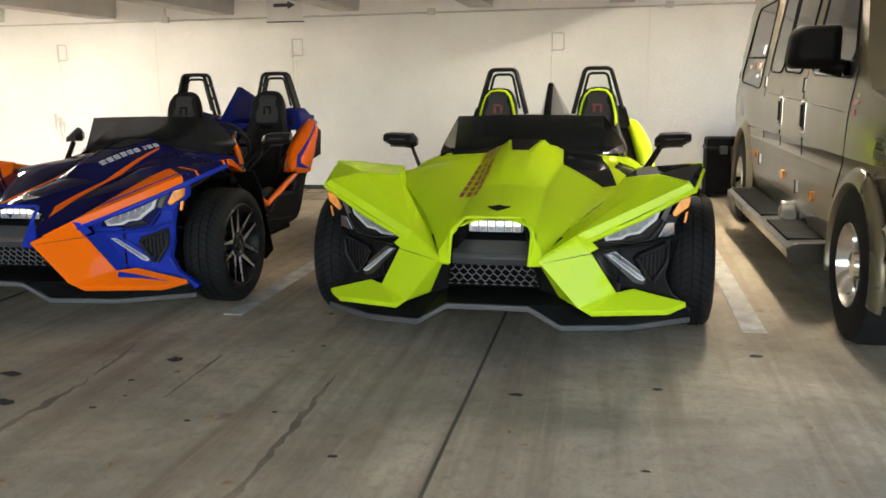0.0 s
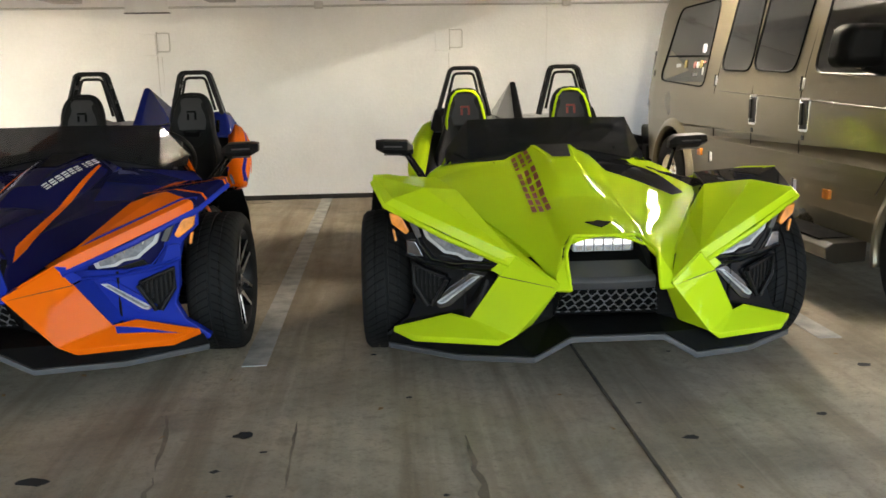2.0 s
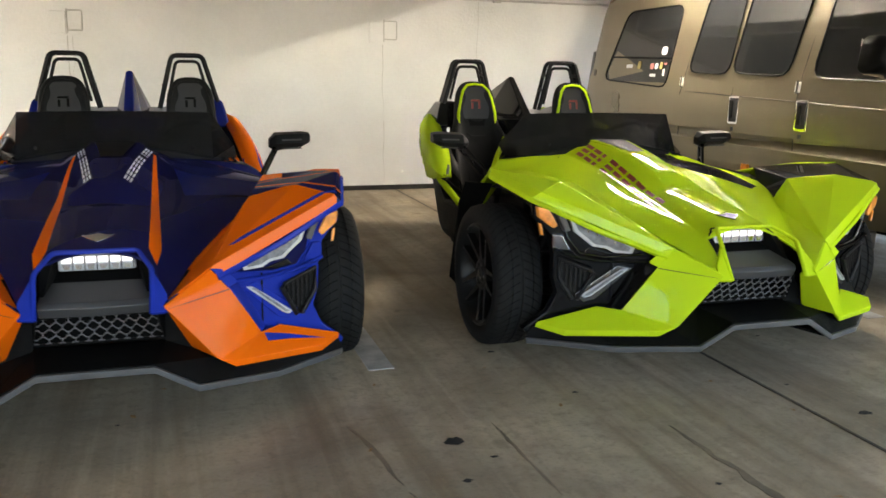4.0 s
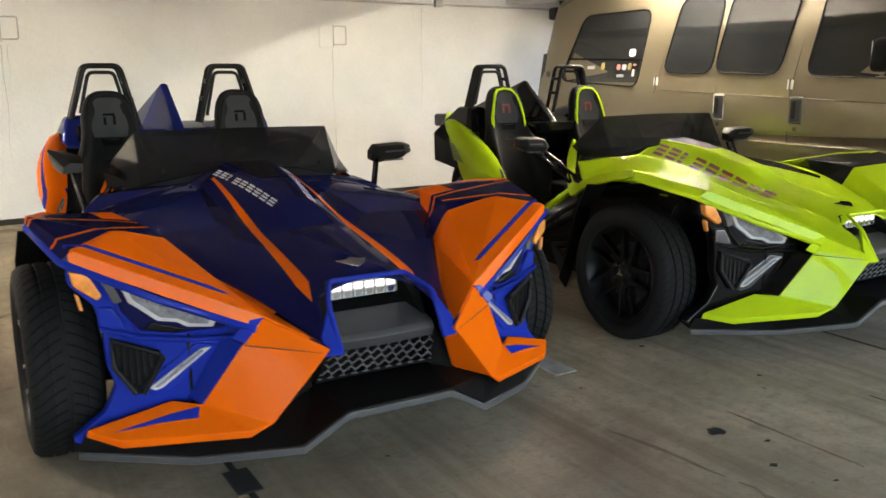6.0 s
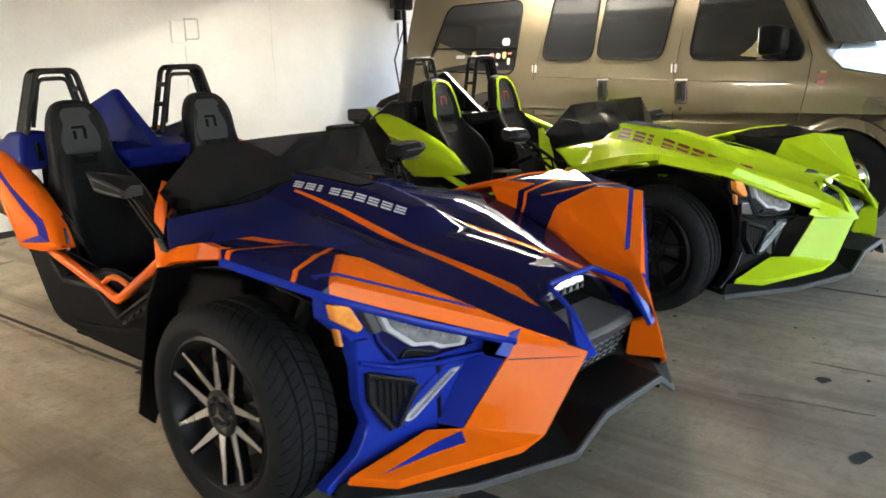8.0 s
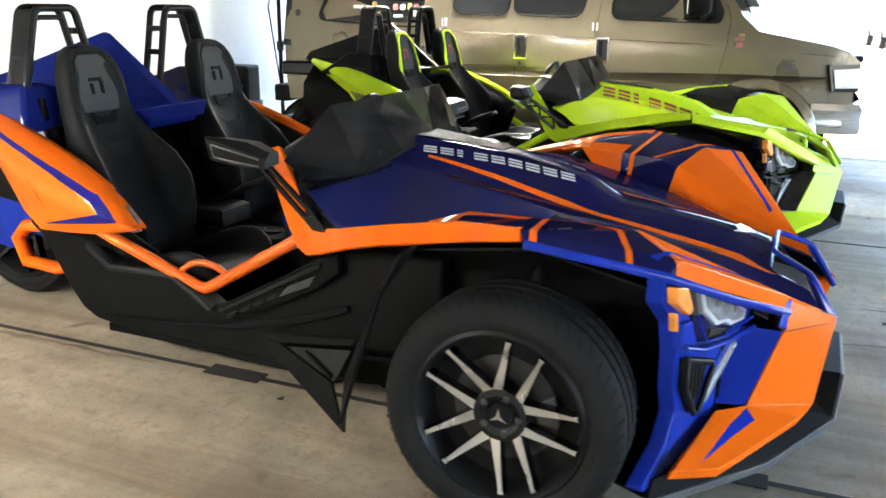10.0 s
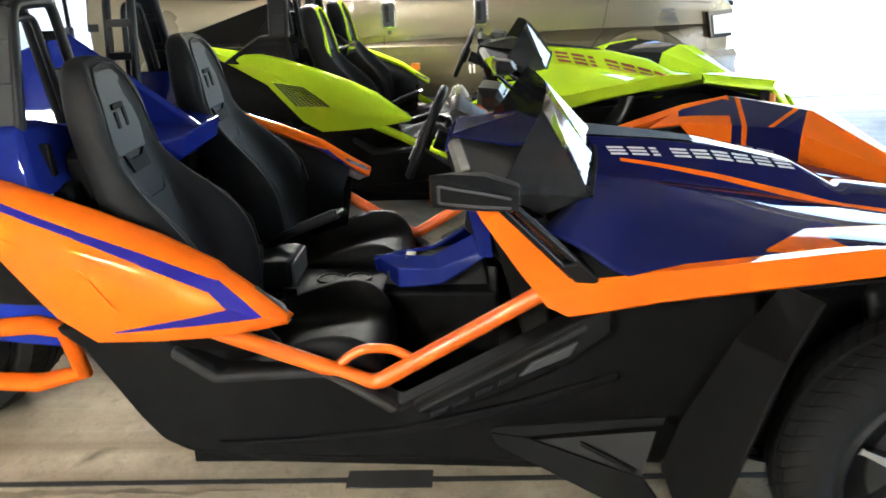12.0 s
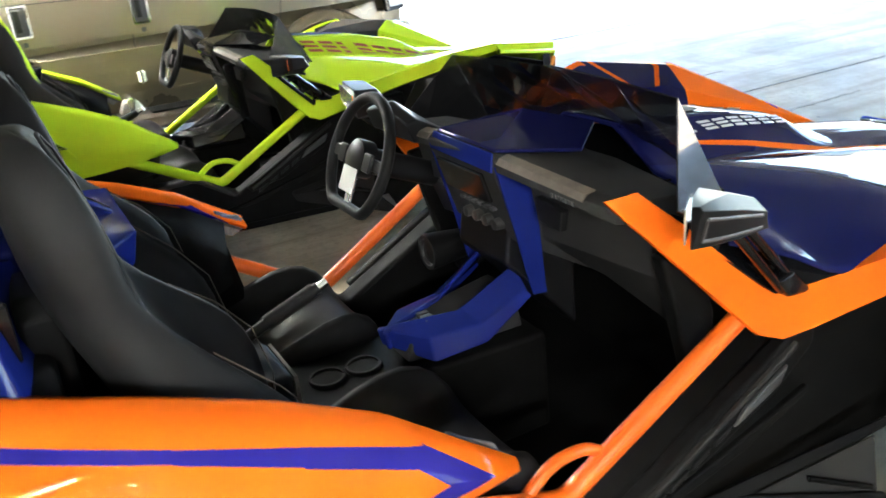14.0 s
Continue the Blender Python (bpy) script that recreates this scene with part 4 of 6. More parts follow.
        # body side behind the wheel
        part("wheel_liner", surf([(0.56, -0.50, 0.50), (0.56, -0.50, 0.18), (0.56, 0.62, 0.16), (0.56, 0.72, 0.62), (0.70, 0.30, 0.70), (0.60, -0.1, 0.68), (0.90, -0.05, 0.76), (0.86, -0.35, 0.68), (0.79, 0.35, 0.68)], [(0, 1, 2, 3, 4, 5), (5, 6, 7, 0), (5, 4, 8, 6)], s), M["black"], car, solid=0.006)
        part("suspension_arm", sweep([(0.52 * s, -0.18, 0.26), (0.80 * s, 0.0, 0.24), (0.52 * s, 0.16, 0.26)], 0.018, 8), M["satin"], car, smooth=60)
        part("upper_arm", sweep([(0.52 * s, -0.12, 0.44), (0.80 * s, 0.0, 0.42), (0.52 * s, 0.12, 0.44)], 0.014, 8), M["satin"], car, smooth=60)
        part("shock_absorber", sweep([(0.56 * s, 0.02, 0.62), (0.76 * s, 0.01, 0.27)], 0.03, 10), M["satin"], car, smooth=60)
        wheel(car, 0.887 * s, 0.0, 0.325, 0.225, 0.232, s, c["spoke"])
        flap = part("mud_flap", surf([(0.90, 0.497, 0.133), (0.965, 0.47, 0.20), (0.965, 0.345, 0.60), (0.95, 0.285, 0.72), (0.80, 0.31, 0.70), (0.82, 0.405, 0.585), (0.785, 0.50, 0.37), (0.80, 0.545, 0.26)], [(0, 1, 2, 5, 6, 7), (2, 3, 4, 5)], s), M["black"], car, "matt black mud flap with a triangular brace", solid=0.01, bevel=0.004)
        part("brace_arm", surf([(0.90, 0.497, 0.133), (0.81, 0.585, 0.237), (0.698, 0.845, 0.278), (0.665, 0.93, 0.272), (0.668, 0.91, 0.235)], [(0, 1, 2, 3, 4)], s), M["black"], flap, solid=0.012, bevel=0.004)
        part("brace_top", surf([(0.665, 0.93, 0.272), (0.698, 0.845, 0.278), (0.768, 0.536, 0.348), (0.762, 0.525, 0.368), (0.668, 0.92, 0.288)], [(0, 1, 2, 3, 4)], s), M["black"], flap, solid=0.010, bevel=0.003)
        part("brace_inner", surf([(0.690, 0.85, 0.262), (0.755, 0.55, 0.325), (0.80, 0.59, 0.225)], [(0, 1, 2)], s), M["dash"], flap, solid=0.004)
        part("brace_rib", sweep([(0.74 * s, 0.72, 0.285), (0.795 * s, 0.60, 0.245)], 0.006, 6), M["black"], flap, smooth=60)
        # coloured rail along the cockpit, pillar and tubes
        low = [(0.939, -0.03, 0.786), (0.892, 0.154, 0.750), (0.825, 0.41, 0.692), (0.756, 0.56, 0.645), (0.700, 0.69, 0.597), (0.675, 0.745, 0.580), (0.655, 0.79, 0.595), (0.62, 0.85, 0.665), (0.555, 0.935, 0.772), (0.468, 1.0, 0.866)]
        top = [(0.935, -0.03, 0.812), (0.868, 0.16, 0.792), (0.785, 0.41, 0.735), (0.72, 0.56, 0.695), (0.665, 0.68, 0.662), (0.645, 0.735, 0.652), (0.627, 0.765, 0.672), (0.59, 0.82, 0.735), (0.548, 0.885, 0.805), (0.500, 0.955, 0.874)]
        inner = [(x - d, y + d / 6, z - d / 5) for (x, y, z), d in zip(top, (0.06, 0.06, 0.06, 0.06, 0.06, 0.06, 0.055, 0.045, 0.03, 0.012))]
        flip = [[(x * s, y, z) for x, y, z in r] for r in (low, top, inner)]
        part("cockpit_rail", loft(flip, False, False), c["rail"], car, c["rail_label"], solid=0.014, bevel=0.008, segs=3)
        part("mirror_base", loft([[(x * s, y, z) for x, y, z in r] for r in ([(0.70, 0.60, 0.685), (0.645, 0.74, 0.66), (0.585, 0.83, 0.745), (0.54, 0.89, 0.80)], [(0.66, 0.60, 0.70), (0.60, 0.72, 0.72), (0.545, 0.80, 0.785), (0.50, 0.87, 0.815)])], False, False), M["gloss"], car, solid=0.012)
        part("side_tube", sweep(rounded([(0.615 * s, 0.795, 0.62), (0.602 * s, 1.215, 0.375), (0.693 * s, 1.558, 0.563), (0.70 * s, 1.75, 0.66)], 0.03), 0.021, 12), c["tube"], car, smooth=60)
        if s < 0:
            part("step_loop", sweep(rounded([(0.618 * s, 1.315, 0.425), (0.613 * s, 1.245, 0.478), (0.605 * s, 1.165, 0.472), (0.593 * s, 1.115, 0.435)], 0.04), 0.012, 10), c["tube"], car, smooth=60)
        part("tub_side", prism([(2.0, 0.55), (1.93, 0.49), (1.86, 0.375), (1.815, 0.30), (1.765, 0.235), (1.70, 0.20), (1.60, 0.187), (1.375, 0.178), (0.93, 0.168), (0.60, 0.15), (0.30, 0.18), (0.30, 0.62), (0.66, 0.60), (0.74, 0.545), (1.155, 0.325), (1.325, 0.438), (1.60, 0.425), (1.70, 0.50), (1.74, 0.56)], "x", 0.55 * s, 0.635 * s), M["black"], car, "matt black plastic tub side", bevel=0.016)
        part("tub_belly", prism([(1.66, 0.19), (1.50, 0.145), (0.70, 0.12), (0.60, 0.16), (0.95, 0.19), (1.40, 0.20)], "x", 0.50 * s, 0.60 * s), M["black"], car, bevel=0.01)
        part("tub_flute", prism([(1.62, 0.235), (1.40, 0.225), (1.05, 0.27), (0.80, 0.33), (0.62, 0.40), (0.62, 0.42), (0.86, 0.345), (1.15, 0.275), (1.42, 0.245)], "x", 0.625 * s, 0.648 * s), M["black"], car, bevel=0.006)
        part("door_sill", prism([(1.155, 0.325), (1.325, 0.438), (1.60, 0.425), (1.70, 0.50), (1.71, 0.475), (1.61, 0.402), (1.33, 0.415), (1.175, 0.312)], "x", 0.60 * s, 0.648 * s), M["dash"], car, bevel=0.008)
        step = part("side_step", prism([(0.64, 0.60), (0.72, 0.565), (1.12, 0.345), (1.10, 0.322), (0.95, 0.355), (0.74, 0.455), (0.64, 0.53)], "x", 0.63 * s, 0.668 * s), M["black"], car, bevel=0.01)
        part("step_ridge", prism([(0.70, 0.56), (1.10, 0.345), (1.10, 0.335), (0.70, 0.545)], "x", 0.66 * s, 0.678 * s), M["dash"], step, bevel=0.003)
        part("step_pad", prism([(0.72, 0.515), (0.83, 0.462), (0.86, 0.425), (0.74, 0.478)], "x", 0.662 * s, 0.676 * s), M["dark_grey"], step, bevel=0.004)
        for k in range(4):
            y = 0.865 + 0.055 * k
            part("side_slot", prism([(y, 0.437 - k * 0.0285), (y + 0.04, 0.416 - k * 0.0285), (y + 0.045, 0.40 - k * 0.0285), (y + 0.006, 0.42 - k * 0.0285)], "x", 0.663 * s, 0.6735 * s), M["satin"], step, bevel=0.002)
        # rear fender
        st = [(1.387, 0.724, 0.614, 0.732, 0.608, 0.724, 0.601), (1.455, 0.706, 0.66, 0.752, 0.628, 0.728, 0.588), (1.56, 0.684, 0.735, 0.757, 0.665, 0.728, 0.572), (1.70, 0.664, 0.80, 0.752, 0.71, 0.718, 0.560), (1.85, 0.645, 0.855, 0.738, 0.76, 0.698, 0.550),
              (1.95, 0.630, 0.885, 0.72, 0.80, 0.672, 0.60), (2.05, 0.612, 0.915, 0.695, 0.84, 0.645, 0.70), (2.14, 0.597, 0.933, 0.665, 0.87, 0.615, 0.79), (2.33, 0.52, 0.955, 0.57, 0.925, 0.54, 0.88), (2.52, 0.42, 0.975, 0.44, 0.965, 0.43, 0.95)]
        rows = [[((a - 0.05) * s, y, za - 0.02), (a * s, y, za), ((a + (b - a) * 0.55) * s, y, za + (zb - za) * 0.25), (b * s, y, zb), ((b + d) / 2 * s + 0.006 * s, y, (zb + zd) / 2), (d * s, y, zd), ((d - 0.03) * s, y, zd + 0.002)] for y, a, za, b, zb, d, zd in st]
        rf = part("rear_fender", loft(rows, False, False), c["rear_fender"], car, c["rear_label"], smooth=45, solid=0.01)
        part("fender_cap", surf([(0.690, 1.43, 0.575), (0.700, 1.385, 0.590), (0.692, 1.40, 0.632), (0.668, 1.455, 0.655), (0.664, 1.47, 0.60)], [(0, 1, 2, 3, 4)], s), M["lamp_core"], rf, "grey plastic end cap", solid=0.012, bevel=0.004)
        if c.get("rear_vent"):
            corners = [Vector(v) for v in ((0.672, 2.10, 0.806), (0.735, 1.926, 0.786), (0.752, 1.79, 0.682), (0.706, 1.98, 0.682))]
            vent = part("fender_vent", surf([tuple(v) for v in corners], [(0, 1, 2, 3)], s), M["lime_dark"], rf, "perforated vent panel", solid=0.006)
            bm = bmesh.new()
            for k in range(13):
                for n in range(8):
                    hole = []
                    for u, v in ((k + 0.2, n + 0.2), (k + 0.8, n + 0.2), (k + 0.8, n + 0.8), (k + 0.2, n + 0.8)):
                        u, v = (u + 0.5 * (n % 2)) / 13.5, v / 8
                        p = corners[0].lerp(corners[3], u).lerp(corners[1].lerp(corners[2], u), v)
                        hole.append(bm.verts.new(((p.x + 0.005) * s, p.y, p.z + 0.001)))
                    bm.faces.new(hole)
            part("perforation", bm, M["black"], vent)
        part("crease", sweep([((b + 0.004) * s, y, z) for y, b, z in ((1.77, 0.744, 0.64), (1.84, 0.737, 0.735), (2.08, 0.682, 0.82))], 0.0025, 5), c["crease"], rf, smooth=60)
        part("fender_backing", loft([[((a - 0.05) * s, y, za - 0.03), ((a - 0.12) * s, y + 0.02, za - 0.10), (0.53 * s, y + 0.03, max(0.34, za - 0.34)), (0.55 * s, y, max(0.30, zd - 0.12)), ((d - 0.03) * s, y, zd)] for y, a, za, b, zb, d, zd in st[1:]], False, False), M["black"], car, smooth=40, solid=0.008)
        part("fender_cap", surf([(0.712, 1.385, 0.612), (0.672, 1.47, 0.668), (0.650, 1.48, 0.640), (0.690, 1.40, 0.585)], [(0, 1, 2, 3)], s), M["grey"], car, solid=0.014, bevel=0.005)
        # roll hoop on its base
        part("hoop_base", loft([[(x * s, y, z) for x, y, z in r] for r in ([(0.60, 1.99, 0.86), (0.20, 1.93, 0.86), (0.20, 2.35, 0.90), (0.60, 2.38, 0.90)], [(0.575, 2.01, 0.97), (0.21, 1.97, 0.95), (0.21, 2.30, 0.95), (0.58, 2.32, 0.94)], [(0.555, 2.03, 1.035), (0.47, 2.02, 1.04), (0.46, 2.17, 1.04), (0.555, 2.19, 1.03)])]), c["deck"], car, bevel=0.02, segs=3)
        part("tower_recess", prism([(0.23, 0.70), (0.43, 0.70), (0.45, 0.93), (0.42, 0.955), (0.27, 0.945), (0.235, 0.92)], "y", 1.925, 1.985), M["black"], car, bevel=0.01).scale = (s, 1, 1)
        part("tower_slot", prism([(0.48, 0.90), (0.51, 0.90), (0.515, 0.985), (0.495, 0.985)], "y", 1.985, 2.03), M["gloss"], car, bevel=0.004).scale = (s, 1, 1)
        hoop = new("roll_hoop")
        hoop.parent = car
        for n, y in (("front_bar", 2.035), ("rear_bar", 2.115)):
            part(n, sweep(rounded([(0.530 * s, y + 0.0, 1.02), (0.443 * s, y + 0.01, 1.308), (0.258 * s, y + 0.01, 1.308), (0.175 * s, y, 0.98)], 0.035), 0.0145, 10), M["satin"], hoop, smooth=60)
        for xx, z in ((0.50, 1.12), (0.468, 1.22), (0.232, 1.22), (0.205, 1.12)):
            part("web", box((min(xx * s - 0.012, xx * s + 0.012), 2.04, z - 0.012), (max(xx * s - 0.012, xx * s + 0.012), 2.12, z + 0.012)), M["satin"], hoop, bevel=0.004)
        part("inner_bar", sweep(rounded([(0.475 * s, 2.075, 1.05), (0.418 * s, 2.085, 1.272), (0.283 * s, 2.085, 1.272), (0.225 * s, 2.075, 1.02)], 0.03), 0.010, 8), M["satin"], hoop, smooth=60)
        part("top_web", box((0.27 * min(s, 0) + 0.27 * max(s, 0) - (0.16 if s < 0 else 0), 2.04, 1.296), (0.27 * s + (0.16 if s > 0 else 0), 2.12, 1.304)), M["satin"], hoop)
        part("outer_plate", surf([(0.535, 2.035, 1.03), (0.535, 2.12, 1.03), (0.455, 2.125, 1.30), (0.455, 2.04, 1.30)], [(0, 1, 2, 3)], s), M["satin"], hoop, solid=0.006)
        seat(car, 0.36 * s, c["piping"], c["seat_badge"])
        # mirror
        mirror(car, s, c.get("folded") == s)
    # cockpit
    part("tub_floor", box((-0.56, 0.25, 0.125), (0.56, 1.72, 0.155)), M["black"], car)
    part("firewall", box((-0.60, 0.50, 0.14), (0.60, 0.53, 0.70)), M["black"], car)
    part("bulkhead", box((-0.50, 1.95, 0.50), (0.50, 2.01, 0.88)), M["black"], car, bevel=0.02)
    part("tub_rear", loft([[(x, y, z) for x in (-0.56, 0.56)] for y, z in ((1.99, 0.53), (1.85, 0.34), (1.77, 0.20), (1.68, 0.145))], False, False), M["black"], car, solid=0.01)
    def dash_row(x):
        back, front = max(0.0, abs(x) - 0.13) * 0.14, max(0.0, abs(x) - 0.2) * 0.20
        inset = 0.075 if abs(x) > 0.145 else 0.0
        drop = max(0.0, abs(x) - 0.13) * 0.12
        return [(x, 0.74 + front, 0.84), (x, 1.0 - back, 0.897 - drop), (x, 1.035 - back, 0.887 - drop), (x, 1.035 - back, 0.862 - drop), (x, 1.03 - back - inset, 0.845 - drop), (x, 0.98 - back * 0.8 - inset * 0.8, 0.68), (x, 0.78 + front, 0.56)]
    dash = part("dashboard", loft([dash_row(x) for x in (-0.485, -0.42, -0.30, -0.20, -0.15, -0.14, 0, 0.14, 0.15, 0.20, 0.30, 0.42, 0.485)]), M["dash"], car, "black moulded dashboard", bevel=0.006)
    part("dash_crest", surf([(0.135, 1.015, 0.902), (-0.135, 1.025, 0.902), (-0.215, 0.85, 0.884), (-0.07, 0.70, 0.890), (0.03, 0.84, 0.928), (0.20, 0.74, 0.885)], [(0, 1, 4), (1, 2, 3, 4), (0, 4, 3, 5)]), c["recess"], dash, "glossy painted dashboard crest", solid=0.010, bevel=0.006)
    part("crest_edge", surf([(0.14, 1.022, 0.902), (-0.14, 1.032, 0.902), (-0.147, 1.042, 0.86), (0.147, 1.032, 0.86)], [(0, 1, 2, 3)]), c["deck"], dash, solid=0.006, bevel=0.002)
    for s in (-1, 1):
        part("dash_edge", loft([[(x * s, 1.0 - (x - 0.13) * 0.14 + dy, 0.9005 - (x - 0.13) * 0.12 + dz) for dy, dz in ((0.006, -0.001), (0.028, -0.006), (0.038, -0.018))] for x in (0.155, 0.28, 0.405)], False, False), M["dust"], dash, "dusty worn dashboard edge", solid=0.003)
        part("air_vent", prism([(0.19, 0.80), (0.29, 0.79), (0.28, 0.74), (0.20, 0.745)], "y", 0.945, 0.965), M["satin"], dash, bevel=0.004).scale = (s, 1, 1)
    for k in range(7):
        part("dash_lettering_bar", box((-0.322 - 0.0095 * k, 0.98, 0.8405 - 0.001 * k), (-0.3155 - 0.0095 * k, 1.0105 - 0.0013 * k, 0.8495 - 0.001 * k)), M["grey"], dash)
    part("touch_screen", surf([(-0.10, 1.018, 0.775), (0.10, 1.018, 0.775), (0.10, 1.040, 0.848), (-0.10, 1.040, 0.848)], [(0, 1, 2, 3)]), M["gloss"], dash, solid=0.010, bevel=0.003)
    for k in range(6):
        part("dash_button", box((-0.095 + k * 0.026, 1.0, 0.752), (-0.079 + k * 0.026, 1.015, 0.759)), M["dark_grey"], dash, bevel=0.001)
    for k in range(4):
        part("dash_knob", lathe([(0.0, 0.015), (0.022, 0.013), (0.024, 0.0)], "y", 14), M["steel"], dash, smooth=40).location = (-0.09 + k * 0.042, 0.99, 0.718)
    part("centre_panel", prism([(0.80, 0.86), (0.96, 0.86), (1.0, 0.62), (0.93, 0.55), (0.80, 0.40)], "x", -0.11, 0.11), M["satin"], car, bevel=0.012)
    for s in (-1, 1):
        part("console_trim", surf([(-0.02, 1.285, 0.500), (0.085, 1.20, 0.488), (0.105, 1.08, 0.492), (0.115, 0.95, 0.545), (0.07, 0.95, 0.60), (0.045, 1.10, 0.512), (-0.02, 1.275, 0.455), (0.10, 1.20, 0.432), (0.122, 1.07, 0.450), (0.122, 0.94, 0.530)],
                                  [(0, 1, 5), (1, 2, 5), (2, 3, 4, 5), (0, 6, 7, 1), (1, 7, 8, 2), (2, 8, 9, 3)], s), c["deck"], car, "glossy painted console trim", solid=0.012, bevel=0.008, segs=3)
        part("stack_trim", surf([(0.147, 1.035, 0.872), (0.147, 0.985, 0.68), (0.147, 0.955, 0.545), (0.147, 0.915, 0.54), (0.147, 0.925, 0.68), (0.147, 0.94, 0.872)], [(0, 1, 2, 3, 4, 5)], s), c["deck"], car, solid=0.008, bevel=0.003)
        part("door_panel", prism([(0.78, 0.60), (0.84, 0.76), (0.92, 0.75), (0.90, 0.68), (0.84, 0.45), (0.78, 0.30)], "x", 0.50 * s, 0.54 * s), M["black"], car, bevel=0.01)
        if s > 0:
            part("speaker", lathe([(-0.14, 0.04), (0.0, 0.055), (0.012, 0.052), (0.012, 0.042), (0.002, 0.036), (0.008, 0.014), (0.012, 0.0)], "y", 28), M["satin"], car, smooth=30).location = (0.42 * s, 0.93, 0.47)
    part("console", prism([(0.90, 0.15), (0.90, 0.42), (1.25, 0.43), (1.30, 0.425), (1.85, 0.425), (1.85, 0.15)], "x", -0.12, 0.12), M["black"], car, "black centre console with cup holders", bevel=0.015)
    part("gear_box_top", prism([(0.93, 0.42), (0.95, 0.53), (1.16, 0.497), (1.24, 0.475), (1.25, 0.42)], "x", -0.06, 0.06), M["dash"], car, bevel=0.008)
    for k in range(4):
        part("console_switch", box((-0.04 + k * 0.021, 1.155, 0.497), (-0.024 + k * 0.021, 1.185, 0.508)), M["steel"], car, bevel=0.002)
    for y in (1.34, 1.43):
        part("cup_holder", lathe([(0.427, 0.036), (0.433, 0.036), (0.433, 0.042), (0.423, 0.044)], "z", 24), M["dash"], car, smooth=40).location = (0.0, y, 0.0)
        part("cup_well", lathe([(0.4285, 0.036), (0.4295, 0.0)], "z", 24), M["black"], car).location = (0.0, y, 0.0)
    part("armrest", box((-0.10, 1.53, 0.43), (0.10, 1.80, 0.52)), M["leather"], car, bevel=0.018, segs=3)
    part("armrest_front", box((-0.09, 1.521, 0.442), (0.09, 1.529, 0.51)), M["dust"], car, "dusty tan armrest end")
    lever = part("brake_lever", sweep([(0.063, 1.66, 0.50), (0.062, 1.58, 0.555), (0.055, 1.40, 0.628)], 0.014, 10), M["satin"], car, "black parking brake lever", smooth=60)
    part("lever_grip", sweep([(0.060, 1.53, 0.577), (0.056, 1.41, 0.624)], 0.0175, 10), M["leather"], lever, smooth=60)
    part("lever_button", sweep([(0.055, 1.40, 0.628), (0.054, 1.378, 0.637)], 0.011, 10), M["chrome"], lever, "chrome button", smooth=60)
    part("belt_buckle", box((-0.165, 1.50, 0.36), (-0.145, 1.54, 0.46)), M["satin"], car, bevel=0.004)
    # steering wheel on the far side
    sw = new("steering_wheel")
    sw.parent = car
    sw.matrix_local = pose(0.365, 1.135, 0.81, -66, 0, 0)
    ringp = [(0.162 * math.cos(a), min(0.132, 0.162 * math.sin(a)), 0) for a in (2 * math.pi * k / 48 for k in range(48))]
    part("rim", sweep(ringp, 0.0155, 10, closed=True), M["leather"], sw, smooth=60)
    part("hub", lathe([(-0.03, 0.05), (0.012, 0.052), (0.02, 0.04), (0.022, 0.0)], "z", 20), M["satin"], sw, smooth=40)
    for a in (0, 180, 90):
        part("spoke", box((0.04, -0.016, -0.006), (0.155 if a != 90 else 0.13, 0.016, 0.006), pose(0, 0, 0, 0, 0, a)), M["alloy"] if a == 90 else M["satin"], sw, bevel=0.004)
    part("switch_pod", box((0.055, -0.025, 0.004), (0.10, 0.025, 0.016)), M["satin"], sw, bevel=0.005)
    part("switch_pod", box((-0.10, -0.025, 0.004), (-0.055, 0.025, 0.016)), M["satin"], sw, bevel=0.005)
    if c.get("tag"):
        part("paper_tag", box((-0.05, 0.025, 0.02), (0.03, 0.09, 0.023)), M["sign"], sw, "small white paper tag")
    part("steering_column", sweep([(0.365, 1.10, 0.795), (0.365, 0.92, 0.72)], 0.035, 12), M["satin"], car, smooth=60)
    part("instrument_pod", loft([[(x, 0.92, 0.86), (x, 1.02, 0.945 - abs(x - 0.365) * 0.25), (x, 1.05, 0.93 - abs(x - 0.365) * 0.2), (x, 1.03, 0.85)] for x in (0.235, 0.30, 0.365, 0.43, 0.49)]), M["satin"], car, bevel=0.008)
    # smoked windshield: wide front pane, a small pane folded back at each end
    top = [(-0.437, 0.79, 1.017), (-0.22, 0.765, 1.022), (0, 0.755, 1.025), (0.22, 0.765, 1.022), (0.437, 0.79, 1.017)]
    low = [(-0.444, 0.673, 0.80), (-0.22, 0.635, 0.845), (0, 0.62, 0.875), (0.22, 0.635, 0.845), (0.444, 0.673, 0.80)]
    pane = part("windshield", loft([low, top], False, False), M["shield"], car, "low smoked polycarbonate windshield", solid=0.004)
    pane.visible_shadow = False
    for s in (-1, 1):
        wing = part("windshield_wing", surf([(0.444, 0.673, 0.80), (0.437, 0.79, 1.017), (0.555, 0.90, 0.845), (0.56, 0.80, 0.79)], [(0, 1, 2, 3)], s), M["shield"], car, solid=0.004)
        wing.visible_shadow = False
        part("shield_bolt", lathe([(0, 0.008), (0.006, 0.006), (0.007, 0)], "y", 10), M["black"], car).location = (0.35 * s, 0.66, 0.86)
    part("shield_bead", sweep([(x, y - 0.004, z + 0.002) for x, y, z in low], 0.005, 6), M["black"], car, smooth=60)
